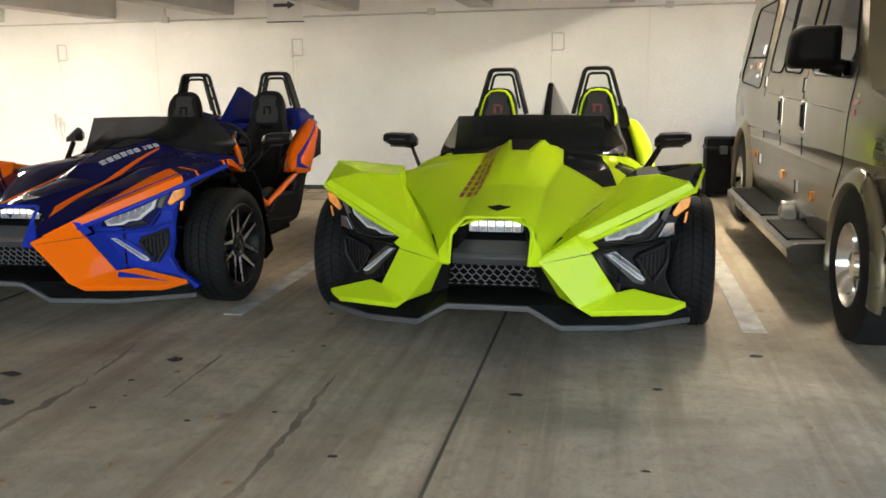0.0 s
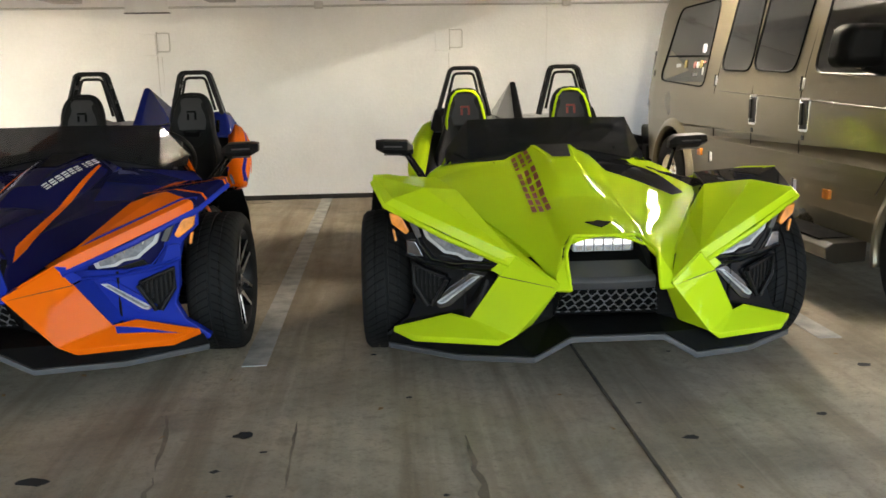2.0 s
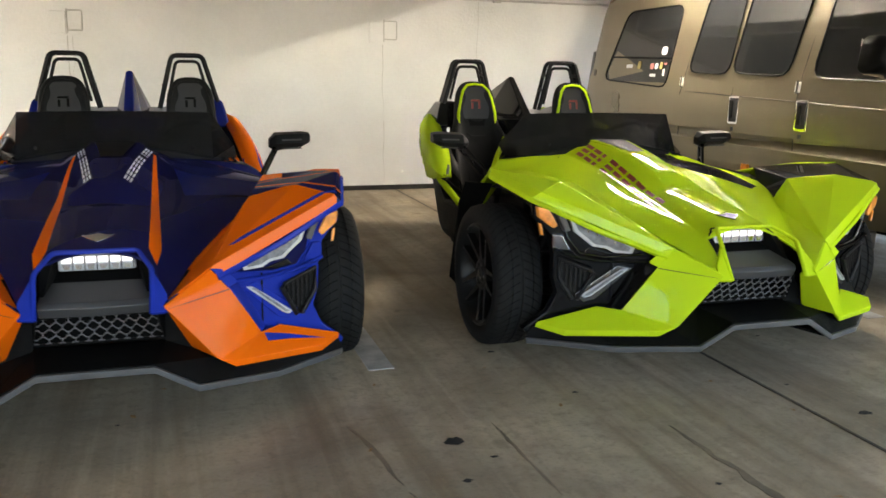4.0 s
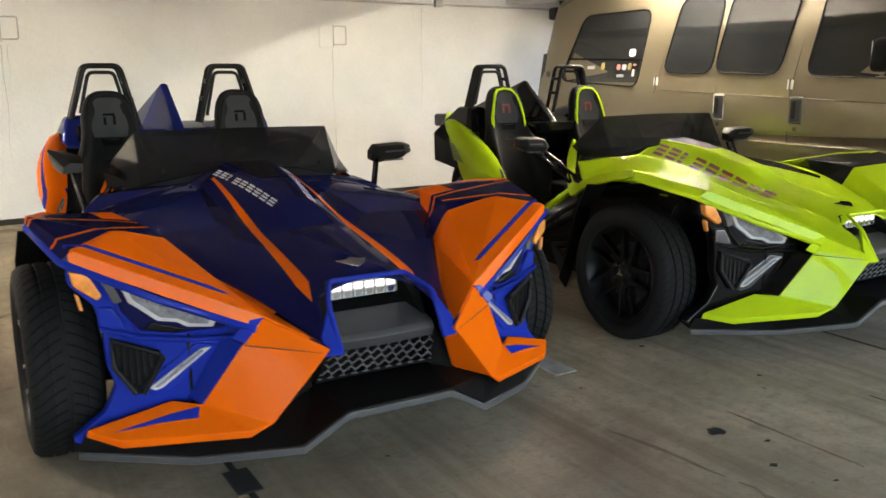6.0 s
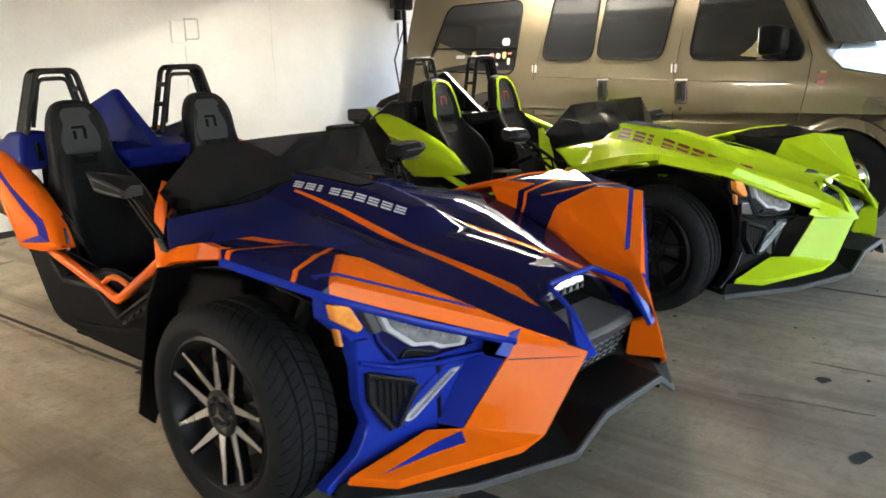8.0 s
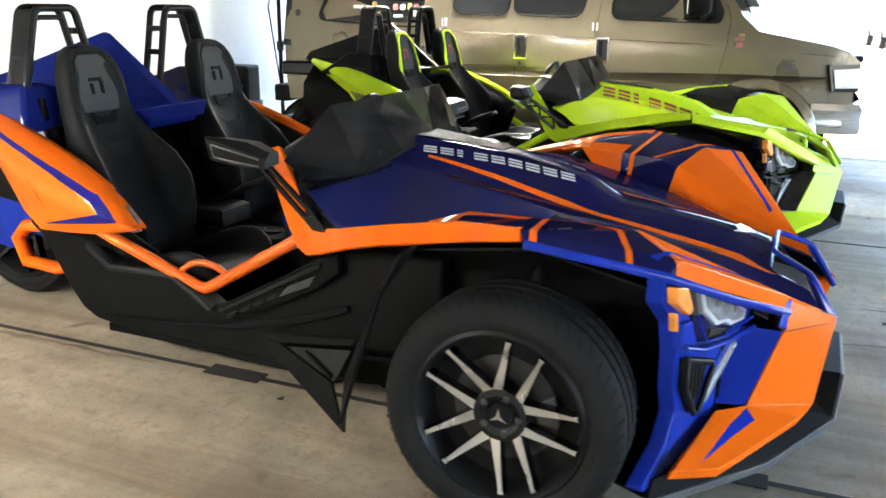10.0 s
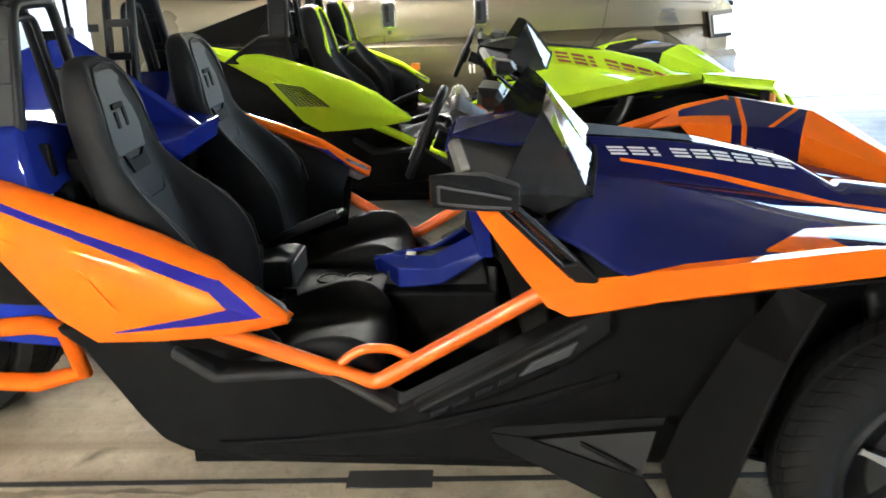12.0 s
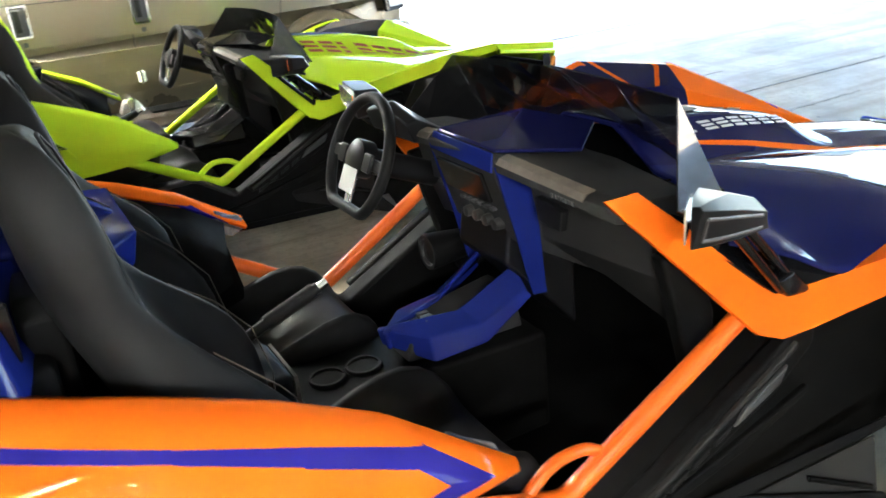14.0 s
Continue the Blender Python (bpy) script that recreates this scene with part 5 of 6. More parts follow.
    # rear deck, spine fin, tail
    part("rear_deck", prism([(2.02, 0.86), (2.05, 0.95), (2.40, 0.965), (2.80, 0.955), (2.80, 0.86)], "x", -0.40, 0.40), c["deck"], car, bevel=0.02)
    part("deck_tongue", prism([(1.80, 0.88), (1.86, 0.925), (2.05, 0.948), (2.05, 0.86), (1.95, 0.80), (1.82, 0.84)], "x", -0.155, 0.155), c["deck"], car, bevel=0.02)
    part("deck_lip", surf([(-0.20, 1.84, 0.90), (-0.16, 1.785, 0.925), (0.16, 1.785, 0.925), (0.20, 1.84, 0.90), (0.16, 1.80, 0.865), (-0.16, 1.80, 0.865), (0.22, 1.95, 0.95), (-0.22, 1.95, 0.95)], [(0, 1, 2, 3, 6, 7), (1, 5, 4, 2), (0, 5, 1), (2, 4, 3)]), c["deck"], car, solid=0.02, bevel=0.008)
    part("spine_fin", surf([(-0.018, 2.148, 1.210), (0.018, 2.148, 1.210), (-0.03, 1.79, 0.93), (0.03, 1.79, 0.93), (-0.06, 1.98, 0.945), (0.06, 1.98, 0.945), (-0.10, 2.35, 0.955), (0.10, 2.35, 0.955), (-0.03, 2.80, 1.0), (0.03, 2.80, 1.0), (-0.10, 2.80, 0.95), (0.10, 2.80, 0.95)],
                           [(0, 2, 4), (1, 5, 3), (0, 1, 3, 2), (0, 4, 6), (1, 7, 5), (0, 6, 10, 8), (1, 9, 11, 7), (0, 8, 9, 1), (8, 10, 11, 9)]), c["fin"], car, c["fin_label"], bevel=0.01)
    if c.get("fin_cap"):
        part("fin_edge", surf([(-0.020, 2.144, 1.213), (0.020, 2.144, 1.213), (0.033, 1.80, 0.945), (-0.033, 1.80, 0.945)], [(0, 1, 2, 3)]), c["fin_cap"], car, solid=0.006)
    part("tail_bar", box((-0.30, 2.78, 0.86), (0.30, 2.84, 0.93)), M["red"], car, bevel=0.01)
    wheel(car, 0.0, 2.667, 0.33, 0.29, 0.245, -1, M["satin"])
    for s in (-1, 1):
        part("swing_arm", prism([(1.95, 0.36), (2.05, 0.44), (2.62, 0.50), (2.76, 0.40), (2.74, 0.28), (2.60, 0.25), (2.46, 0.34), (2.10, 0.30)], "x", 0.19 * s, 0.24 * s), c["swing"], car, bevel=0.015)
    part("chain_guard", sweep([(-0.27, y, z) for y, z in ((2.17, 0.385), (2.26, 0.405), (2.44, 0.39), (2.50, 0.33), (2.46, 0.225), (2.28, 0.215), (2.14, 0.25))], 0.035, 8, closed=True, flat=0.8), c["guard"], car, smooth=60)
    part("tail_frame", sweep([(-0.22, 1.95, 0.62), (-0.18, 2.3, 0.72), (0.0, 2.6, 0.86), (0.18, 2.3, 0.72), (0.22, 1.95, 0.62)], 0.03, 8), M["satin"], car, smooth=60)
    part("rear_hugger", loft([[(x, 2.667 + 0.37 * math.cos(a), 0.33 + 0.37 * math.sin(a)) for x in (-0.16, -0.12, 0.12, 0.16)] for a in (math.radians(k) for k in range(35, 150, 12))], False, False), M["black"], car, smooth=60, solid=0.008)
    return car


M["lime_dark"] = mat("lime_vent_plastic", (0.22, 0.32, 0.02), 0.5, var=0.1)
M["tyre_groove"] = mat("tyre_tread", (0.004, 0.004, 0.004), 0.8, var=0.2, spec=0.1)
M["dark_grey"] = mat("dark_grey_plastic", (0.05, 0.05, 0.052), 0.5, var=0.15, bump=0.1, bscale=250)
M["stitch"] = mat("stitching", (0.06, 0.05, 0.035), 0.7)
M["dust"] = mat("dusty_edge", (0.11, 0.093, 0.075), 0.7, var=0.25, scale=20)
LIME, BLACK = (0.455, 0.635, 0.015), (0.015, 0.015, 0.017)
ORANGE, NAVY, BLUE, NAVY_STRIPE = (0.79, 0.132, 0.005), (0.007, 0.008, 0.052), (0.012, 0.030, 0.30), (0.022, 0.018, 0.20)


def paint(name, color, regions=(), rough=0.4, mirror_x=True, coat=0.34):
    return mat(name, color, rough, 0.0, var=0.03, scale=1.5, coat=coat, rvar=0.04, regions=regions, bscale=300, mirror_x=mirror_x, spec=0.0)


lime = paint("lime_paint", LIME)
lime_hood = paint("lime_hood_paint", LIME, [(BLACK, "xy", [(0.21, 0.70), (0.235, 0.36), (0.46, -0.01), (0.53, 0.04), (0.43, 0.70)]), (BLACK, "xy", [(0.53, 0.66), (0.51, 0.36), (0.62, 0.12), (0.72, 0.16), (0.70, 0.60)])], mirror_x=False)
lime_left = paint("lime_fender_paint", LIME, [(BLACK, "xy", [(0.50, -0.10), (0.716, -0.262), (0.86, -0.385), (1.0, -0.37), (1.0, 0.10), (0.5, 0.3)])], mirror_x=False)
navy_hood = paint("navy_hood_paint", NAVY, [(ORANGE, "xy", [(0.168, 0.56), (0.180, 0.56), (0.212, -0.50), (0.196, -0.60), (0.168, -0.50)]), ((0.010, 0.014, 0.085), "xy", [(0.215, 0.82), (0.8, 0.82), (0.8, 0.10), (0.30, 0.05)])], coat=0.38)
ofender = paint("orange_fender_paint", NAVY, [(ORANGE, "xy", [(0.10, -0.85), (0.46, -0.65), (0.95, -0.43), (0.95, -0.365), (0.715, -0.262), (0.56, -0.125), (0.40, -0.22)]),
                                             (ORANGE, "xy", [(0.50, 0.06), (0.70, 0.025), (0.735, 0.30), (0.5, 0.5)]), (ORANGE, "xy", [(0.70, 0.21), (1.0, 0.16), (1.0, 0.4), (0.70, 0.4)]),
                                             (ORANGE, "xy", [(0.50, 0.025), (0.95, -0.055), (0.95, -0.073), (0.50, 0.007)]), (ORANGE, "xy", [(0.73, -0.232), (0.95, -0.318), (0.95, -0.302), (0.735, -0.215)]), (ORANGE, "xy", [(0.575, -0.098), (0.73, -0.235), (0.735, -0.215), (0.58, -0.08)]),
                                             (BLUE, "xy", [(0.46, -0.555), (0.87, -0.352), (0.87, -0.332), (0.44, -0.545)])], coat=0.24)
ojaw = paint("orange_cheek_paint", ORANGE, [(BLUE, "xy", [(0.57, -0.60), (0.80, -0.487), (0.838, -0.455), (0.64, -0.540), (0.555, -0.568)])], coat=0.18)
orear = paint("orange_rear_paint", ORANGE, [(NAVY_STRIPE, "yz", q) for q in ([(2.30, 0.972), (1.856, 0.824), (1.858, 0.808), (2.30, 0.955)], [(1.858, 0.824), (1.70, 0.770), (1.705, 0.748), (1.858, 0.807)], [(1.702, 0.771), (1.535, 0.706), (1.556, 0.686), (1.707, 0.747)],
                                                                          [(1.535, 0.708), (1.436, 0.624), (1.512, 0.645), (1.558, 0.689)], [(1.436, 0.624), (1.512, 0.647), (1.80, 0.577), (1.80, 0.573)])])
deep_blue = paint("deep_blue_paint", (0.009, 0.016, 0.135))
blue = paint("blue_paint", BLUE)
orange = paint("orange_paint", ORANGE)
tube_orange = mat("orange_powder_coat", ORANGE, 0.35, var=0.05)
roadster("lime_roadster", "lime green and black three-wheeled roadster parked nose out", pose(-0.505, 4.327, 0, 0, 0, -1.02), dict(
    hood=lime_hood, hood_label="lime hood with a black side graphic", lip=lime, badge=M["gloss"], louver=lime, fender=lime, fender_left=lime_left, fender_label="faceted lime front fender", jaw=lime, edge=lime,
    pod=M["gloss"], pod_shine=M["black_chrome"], recess=M["gloss"], reflector=M["amber"], vent=M["satin"], rail=lime, rail_label="lime cockpit rail", tube=lime, rear_fender=lime, rear_label="lime rear fender", rear_vent=True, crease=lime,
    deck=M["gloss"], fin=M["gloss"], fin_label="gloss black spine fin", piping=lime, seat_badge=M["print_red"], spoke=M["satin"], swing=M["satin"], guard=M["satin"], led=M["led"],
    bars=[(-1, (-0.135, 0.61), (-0.150, -0.235), 0.088)], bar_mat=M["print_red"]))
roadster("orange_roadster", "orange and dark blue three-wheeled roadster parked nose out", pose(-3.056, 4.428, 0, 0, 0, -0.83), dict(
    hood=navy_hood, hood_label="dark blue hood with orange stripes", lip=blue, badge=M["chrome"], louver=navy_hood, fender=ofender, fender_left=ofender, fender_label="faceted orange and blue front fender", jaw=ojaw, edge=blue,
    pod=blue, pod_shine=blue, recess=paint("navy_recess_paint", NAVY), reflector=M["amber"], vent=M["satin"], rail=orange, rail_label="orange cockpit rail", tube=tube_orange, rear_fender=orear, rear_label="orange rear fender with a blue stripe", crease=orange,
    deck=deep_blue, fin=deep_blue, fin_label="blue spine fin", piping=M["leather"], seat_badge=M["black"], spoke=M["alloy"], swing=blue, guard=orange, led=M["led"], tag=True, folded=-1,
    bars=[(-1, (-0.136, 0.595), (-0.060, 0.055), 0.031), (1, (0.136, 0.595), (0.060, 0.055), 0.031)], bar_mat=M["print_white"]))


# ---- the van ----
# world axes: its side faces -x at x = 1.10, its nose points to -y
VAN_X = 2.10


def van_side(z, y=6.0):
    """The distance of the van's side from its middle."""
    w = lerp([(0.30, 0.95), (0.50, 0.99), (0.85, 1.0), (1.08, 1.0), (1.12, 0.985), (1.26, 0.975), (1.85, 0.885), (2.0, 0.82)], z)[0]
    return w * lerp([(3.35, 0.86), (3.6, 0.95), (4.2, 0.99), (4.6, 1.0), (8.2, 1.0), (8.4, 0.965)], y)[0]


def on_van(y, z, off=0.0):
    return (VAN_X - van_side(z, y) - off, y, z)


def van_patch(polygon, off, thick):
    front = [Vector(on_van(y, z, off)) for y, z in polygon]
    return loft([[tuple(p) for p in front], [(p.x + thick, p.y, p.z) for p in front]])


def smooth_corners(polygon, r=0.07, n=3):
    """A closed polygon in two axes with round corners."""
    out, k = [], len(polygon)
    for i in range(k):
        a, b, c = (Vector(polygon[i - 1]), Vector(polygon[i]), Vector(polygon[(i + 1) % k]))
        q = min(r, (a - b).length * 0.4, (c - b).length * 0.4)
        p0, p1 = b + (a - b).normalized() * q, b + (c - b).normalized() * q
        for j in range(n + 1):
            t = j / n
            v = p0 * (1 - t) ** 2 + b * 2 * t * (1 - t) + p1 * t * t
            out.append((v.x, v.y))
    return out


van = thing("van", "pewter-coloured older conversion van with dark windows", "van")
ROOF = [(3.42, 0.96), (3.50, 1.03), (3.62, 1.07), (4.15, 1.17), (4.28, 1.30), (4.57, 1.80), (4.74, 2.03), (5.0, 2.10), (6.5, 2.13), (8.12, 2.10), (8.24, 2.0), (8.38, 1.10)]
rings = []
for y, zt in ROOF:
    half = []
    for z in (0.84, 0.95, 1.06, 1.10):
        z = min(z, zt - 0.05)
        half.append((van_side(z, y), z))
    for f, k in ((0.15, 1.0), (0.45, 1.0), (0.75, 1.0), (0.90, 0.99), (0.98, 0.90), (1.0, 0.60)):
        z = min(1.12, zt - 0.04) + f * (zt - min(1.12, zt - 0.04))
        half.append((van_side(min(z, 2.0), y) * k, z))
    rings.append([(VAN_X - w, y, z) for w, z in half] + [(VAN_X + w, y, z) for w, z in half[::-1]])
body = part("body", loft(rings), M["tan"], van, smooth=30)
FRONT_AXLE, REAR_AXLE = 4.10, 7.60


def arch(yc, r):
    return [(yc + r * math.cos(a), 0.37 + r * math.sin(a)) for a in (math.radians(k) for k in range(0, 181, 15))]


lower = [(8.38, 0.45), (8.38, 0.86), (3.44, 0.86), (3.44, 0.48), (3.62, 0.45)] + [(y, z) for y, z in arch(FRONT_AXLE, 0.39)[::-1]] + [(4.62, 0.36), (7.1, 0.36)] + arch(REAR_AXLE, 0.45)[::-1] + [(8.1, 0.45)]
for s in (-1, 1):
    bm = prism(lower, "x", 0.0, 0.05)
    for v in bm.verts:
        v.co.x = VAN_X + s * (van_side(v.co.z, v.co.y) - (0.05 if v.co.x > 0.02 else 0))
    part("lower_side", bm, M["tan"], van, "pewter lower side panel")
    for yc in (FRONT_AXLE, REAR_AXLE):
        rows, lift = [], 0.06 if yc == FRONT_AXLE else 0.0
        for k in range(-4, 49):
            a = math.radians(k * 180 / 44)
            c, q = math.cos(a), math.sin(a)
            rows.append([(VAN_X + s * x, yc + r * c, 0.37 + r * q) for x, r in ((0.93, 0.43 - lift), (1.01, 0.43 - lift), (1.024, 0.440 - lift), (1.02, 0.468 - lift), (1.0, 0.495 - lift), (0.985, 0.505 - lift))])
        part("wheel_flare", loft(rows, False, False), M["tan"], van, "wide moulded wheel flare", smooth=50, solid=0.01)
        hub = new("wheel")
        hub.parent, hub.location = van, (VAN_X + s * 0.90, yc, 0.365)
        o = s
        part("tyre", lathe([(-0.12, 0.20), (-0.13, 0.28), (-0.11, 0.35), (-0.07, 0.365), (0.07, 0.365), (0.11, 0.35), (0.13, 0.28), (0.12, 0.205)], "x", 48, caps=False), M["tyre"], hub, "black van tyre", smooth=40)
        part("rim", lathe([(-o * 0.10, 0.19), (-o * 0.10, 0.20), (o * 0.11, 0.205), (o * 0.12, 0.195), (o * 0.09, 0.18), (o * 0.03, 0.165), (o * 0.045, 0.12), (o * 0.075, 0.07), (o * 0.10, 0.06), (o * 0.105, 0.0)], "x", 40), M["chrome"], hub, "bright steel wheel", smooth=30)
        for k in range(8):
            a = math.radians(45 * k)
            part("rim_hole", lathe([(o * 0.046, 0.018), (o * 0.052, 0.016), (o * 0.0525, 0.0)], "x", 12), M["print"], hub).location = (0.004 * o, 0.14 * math.cos(a), 0.14 * math.sin(a))
        part("arch_liner", loft([[(VAN_X + s * x, yc + (0.44 - lift) * math.cos(a), 0.37 + (0.44 - lift) * math.sin(a)) for x in (0.5, 0.96)] for a in (math.radians(k * 15) for k in range(0, 13))], False, False), M["black"], van, solid=0.006)
part("chassis", box((VAN_X - 0.85, 3.6, 0.32), (VAN_X + 0.85, 8.3, 0.86)), M["black"], van)
# windows with rubber seals, each a little inside its seal
WINDOWS = [("quarter_window", [(7.74, 1.77), (6.92, 1.785), (6.98, 1.155), (7.99, 1.20)]), ("door_window", [(6.54, 1.84), (6.13, 1.84), (6.17, 1.275), (6.65, 1.285)]),
           ("door_window", [(6.02, 1.84), (5.44, 1.83), (5.54, 1.265), (6.10, 1.28)]), ("front_window", [(5.20, 1.82), (4.71, 1.80), (4.44, 1.31), (4.46, 1.235), (5.27, 1.25)])]
for name, poly in WINDOWS:
    grown = [tuple(Vector(p) + (Vector(p) - sum((Vector(q) for q in poly), Vector((0, 0))) / len(poly)).normalized() * 0.028) for p in poly]
    w = part(name, van_patch(smooth_corners(grown, 0.10), 0.003, 0.03), M["van_glass"], van, "dark tinted side window")
    ring = [Vector(on_van(y, z, 0.004)) for y, z in smooth_corners(grown, 0.10)]
    part("window_seal", sweep(ring, 0.007, 6, closed=True), M["black"] if name != "front_window" else M["satin"], w, smooth=60)
part("quarter_bar", van_patch([(7.93, 1.385), (6.94, 1.365), (6.94, 1.38), (7.93, 1.40)], 0.006, 0.01), M["black"], van)
part("windshield", surf([(VAN_X - 0.86, 4.255, 1.345), (VAN_X + 0.86, 4.255, 1.345), (VAN_X + 0.78, 4.645, 1.99), (VAN_X - 0.78, 4.645, 1.99)], [(0, 1, 2, 3)]), M["windscreen_glass"], van, solid=0.02)
part("wiper", sweep([(VAN_X - 0.75, 4.24, 1.30), (VAN_X - 0.2, 4.30, 1.40)], 0.008, 6), M["black"], van)
part("gutter", sweep([on_van(4.80, 1.90, 0.012), on_van(5.1, 1.955, 0.012), on_van(8.0, 1.965, 0.012), on_van(8.16, 1.90, 0.012)], 0.012, 6), M["tan"], van, smooth=60)
# seams, crease, trim
for pts in ([(6.745, 0.40), (6.74, 1.10), (6.70, 1.26), (6.60, 1.88)], [(6.085, 0.40), (6.08, 1.10), (6.065, 1.90)], [(5.412, 0.40), (5.405, 1.10), (5.38, 1.30), (5.30, 1.88)], [(4.56, 0.62), (4.42, 0.80), (4.375, 1.05), (4.36, 1.25), (4.40, 1.36)]):
    part("door_seam", sweep([on_van(y, z, 0.0) for y, z in pts], 0.0032, 6), M["joint"], van, smooth=60)
part("side_crease", sweep([on_van(8.30, 1.125, 0.001), on_van(6.6, 1.113, 0.001), on_van(4.6, 1.062, 0.001), on_van(3.6, 0.995, 0.001)], 0.0035, 6), M["tan_shaded"], van, smooth=60)
for y, z in ((6.735, 1.19), (5.408, 1.176), (6.745, 0.62), (5.412, 0.57)):
    h = part("hinge", van_patch([(y + 0.024, z - 0.034), (y - 0.024, z - 0.034), (y - 0.024, z + 0.034), (y + 0.024, z + 0.034)], 0.010, 0.012), M["sign"], van, "white door hinge", bevel=0.004)
    part("hinge_pin", sweep([on_van(y, z - 0.042, 0.012), on_van(y, z + 0.042, 0.012)], 0.007, 8), M["steel"], h, smooth=60)
for y, z in ((6.035, 1.0), (5.335, 0.995)):
    h = part("door_handle", van_patch(smooth_corners([(y + 0.055, z - 0.10), (y - 0.055, z - 0.10), (y - 0.055, z + 0.10), (y + 0.055, z + 0.10)], 0.015), 0.004, 0.01), M["chrome"], van, "chrome-edged black door handle")
    part("handle_well", van_patch([(y + 0.042, z - 0.085), (y - 0.042, z - 0.085), (y - 0.042, z + 0.085), (y + 0.042, z + 0.085)], 0.006, 0.008), M["print"], h)
    part("handle_grip", van_patch([(y + 0.03, z - 0.06), (y - 0.005, z - 0.06), (y - 0.005, z + 0.07), (y + 0.03, z + 0.07)], 0.018, 0.012), M["satin"], h, bevel=0.004)
    part("door_lock", van_patch(smooth_corners([(y + 0.015, z - 0.15), (y - 0.015, z - 0.15), (y - 0.015, z - 0.12), (y + 0.015, z - 0.12)], 0.01), 0.004, 0.006), M["print"], van)
for y, z in ((6.95, 0.64), (5.85, 0.60), (5.02, 0.565)):
    part("side_marker", van_patch(smooth_corners([(y + 0.035, z - 0.028), (y - 0.035, z - 0.028), (y - 0.035, z + 0.028), (y + 0.035, z + 0.028)], 0.008), 0.016, 0.02), M["amber"], van, "amber side marker light", bevel=0.004)
# running board, its pewter darkened to hold the shade low on the van
step = part("running_board", prism([(VAN_X - 1.17, 0.27), (VAN_X - 1.18, 0.33), (VAN_X - 1.14, 0.355), (VAN_X - 0.95, 0.36), (VAN_X - 0.95, 0.25), (VAN_X - 1.12, 0.24)], "y", 4.66, 7.10), M["tan_shaded"], van, "pewter running board with black treads", bevel=0.008)
for y0, y1 in ((4.78, 5.42), (5.62, 6.95)):
    part("tread", box((VAN_X - 1.155, y0, 0.352), (VAN_X - 0.96, y1, 0.364)), M["black"], step, bevel=0.003)
part("step_bracket", prism([(5.44, 0.36), (5.60, 0.36), (5.57, 0.43), (5.52, 0.47), (5.47, 0.42)], "x", VAN_X - 1.06, VAN_X - 0.97), M["alloy"], step, bevel=0.01)
part("exhaust_tip", sweep([(VAN_X - 1.08, 7.02, 0.24), (VAN_X - 0.8, 7.06, 0.25)], 0.035, 12), M["chrome"], van, smooth=60)
# nose
for s in (-1, 1):
    part("headlamp", surf([(0.985, 3.60, 0.735), (1.0, 3.64, 0.93), (0.89, 3.43, 0.94), (0.56, 3.375, 0.94), (0.56, 3.37, 0.74), (0.88, 3.42, 0.735)], [(0, 1, 2, 5), (5, 2, 3, 4)], s), M["gloss"], van, "dark-edged wrap-round headlamp", solid=0.03).location = (VAN_X, 0, 0)
    part("headlamp_lens", surf([(0.992, 3.575, 0.765), (1.004, 3.60, 0.90), (0.90, 3.415, 0.91), (0.60, 3.355, 0.91), (0.60, 3.352, 0.77), (0.895, 3.405, 0.765)], [(0, 1, 2, 5), (5, 2, 3, 4)], s), M["lamp"], van, "clear headlamp lens", solid=0.01).location = (VAN_X, 0, 0)
part("grille", box((VAN_X - 0.55, 3.385, 0.72), (VAN_X + 0.55, 3.43, 0.96)), M["chrome"], van, bevel=0.01)
for k in range(4):
    part("grille_slat", box((VAN_X - 0.52, 3.375, 0.745 + k * 0.05), (VAN_X + 0.52, 3.39, 0.775 + k * 0.05)), M["print"], van)
part("bonnet_edge", box((VAN_X - 0.86, 3.40, 0.955), (VAN_X + 0.86, 3.47, 1.0)), M["satin"], van, bevel=0.012)
bump = []
for x, y in ((-1.0, 3.72), (-0.99, 3.50), (-0.90, 3.36), (-0.6, 3.29), (0.6, 3.29), (0.90, 3.36), (0.99, 3.50), (1.0, 3.72)):
    d = Vector((-x * 0.12, 0.12)).normalized() if abs(x) < 0.98 else Vector((-math.copysign(1, x), 0.0))
    bump.append([(VAN_X + x + d.x * k, y + d.y * k, z) for k, z in ((0.02, 0.42), (0.0, 0.47), (0.012, 0.54), (0.0, 0.60), (0.03, 0.645), (0.09, 0.65), (0.09, 0.42))])
part("front_bumper", loft(bump), M["chrome"], van, "chrome front bumper", smooth=30)
part("rear_bumper", box((VAN_X - 0.98, 8.36, 0.42), (VAN_X + 0.98, 8.52, 0.58)), M["black"], van, bevel=0.02)
part("tail_lamp", van_patch([(8.40, 0.95), (8.30, 0.95), (8.30, 1.45), (8.36, 1.45)], 0.006, 0.05), M["gloss"], van, "tall dark tail lamp")
part("fuel_cap", van_patch(smooth_corners([(8.25, 1.22), (8.19, 1.22), (8.19, 1.28), (8.25, 1.28)], 0.025), 0.004, 0.008), M["tan_shaded"], van)
for k, (y, z, w) in enumerate(((3.90, 0.955, 0.07), (3.885, 0.925, 0.05), (3.89, 0.90, 0.08), (3.89, 0.88, 0.075))):
    part("fender_badge", van_patch([(y + w, z - 0.008), (y - w * 0.4, z - 0.008), (y - w * 0.4, z + 0.008), (y + w, z + 0.008)], 0.006, 0.005), M["steel"], van)
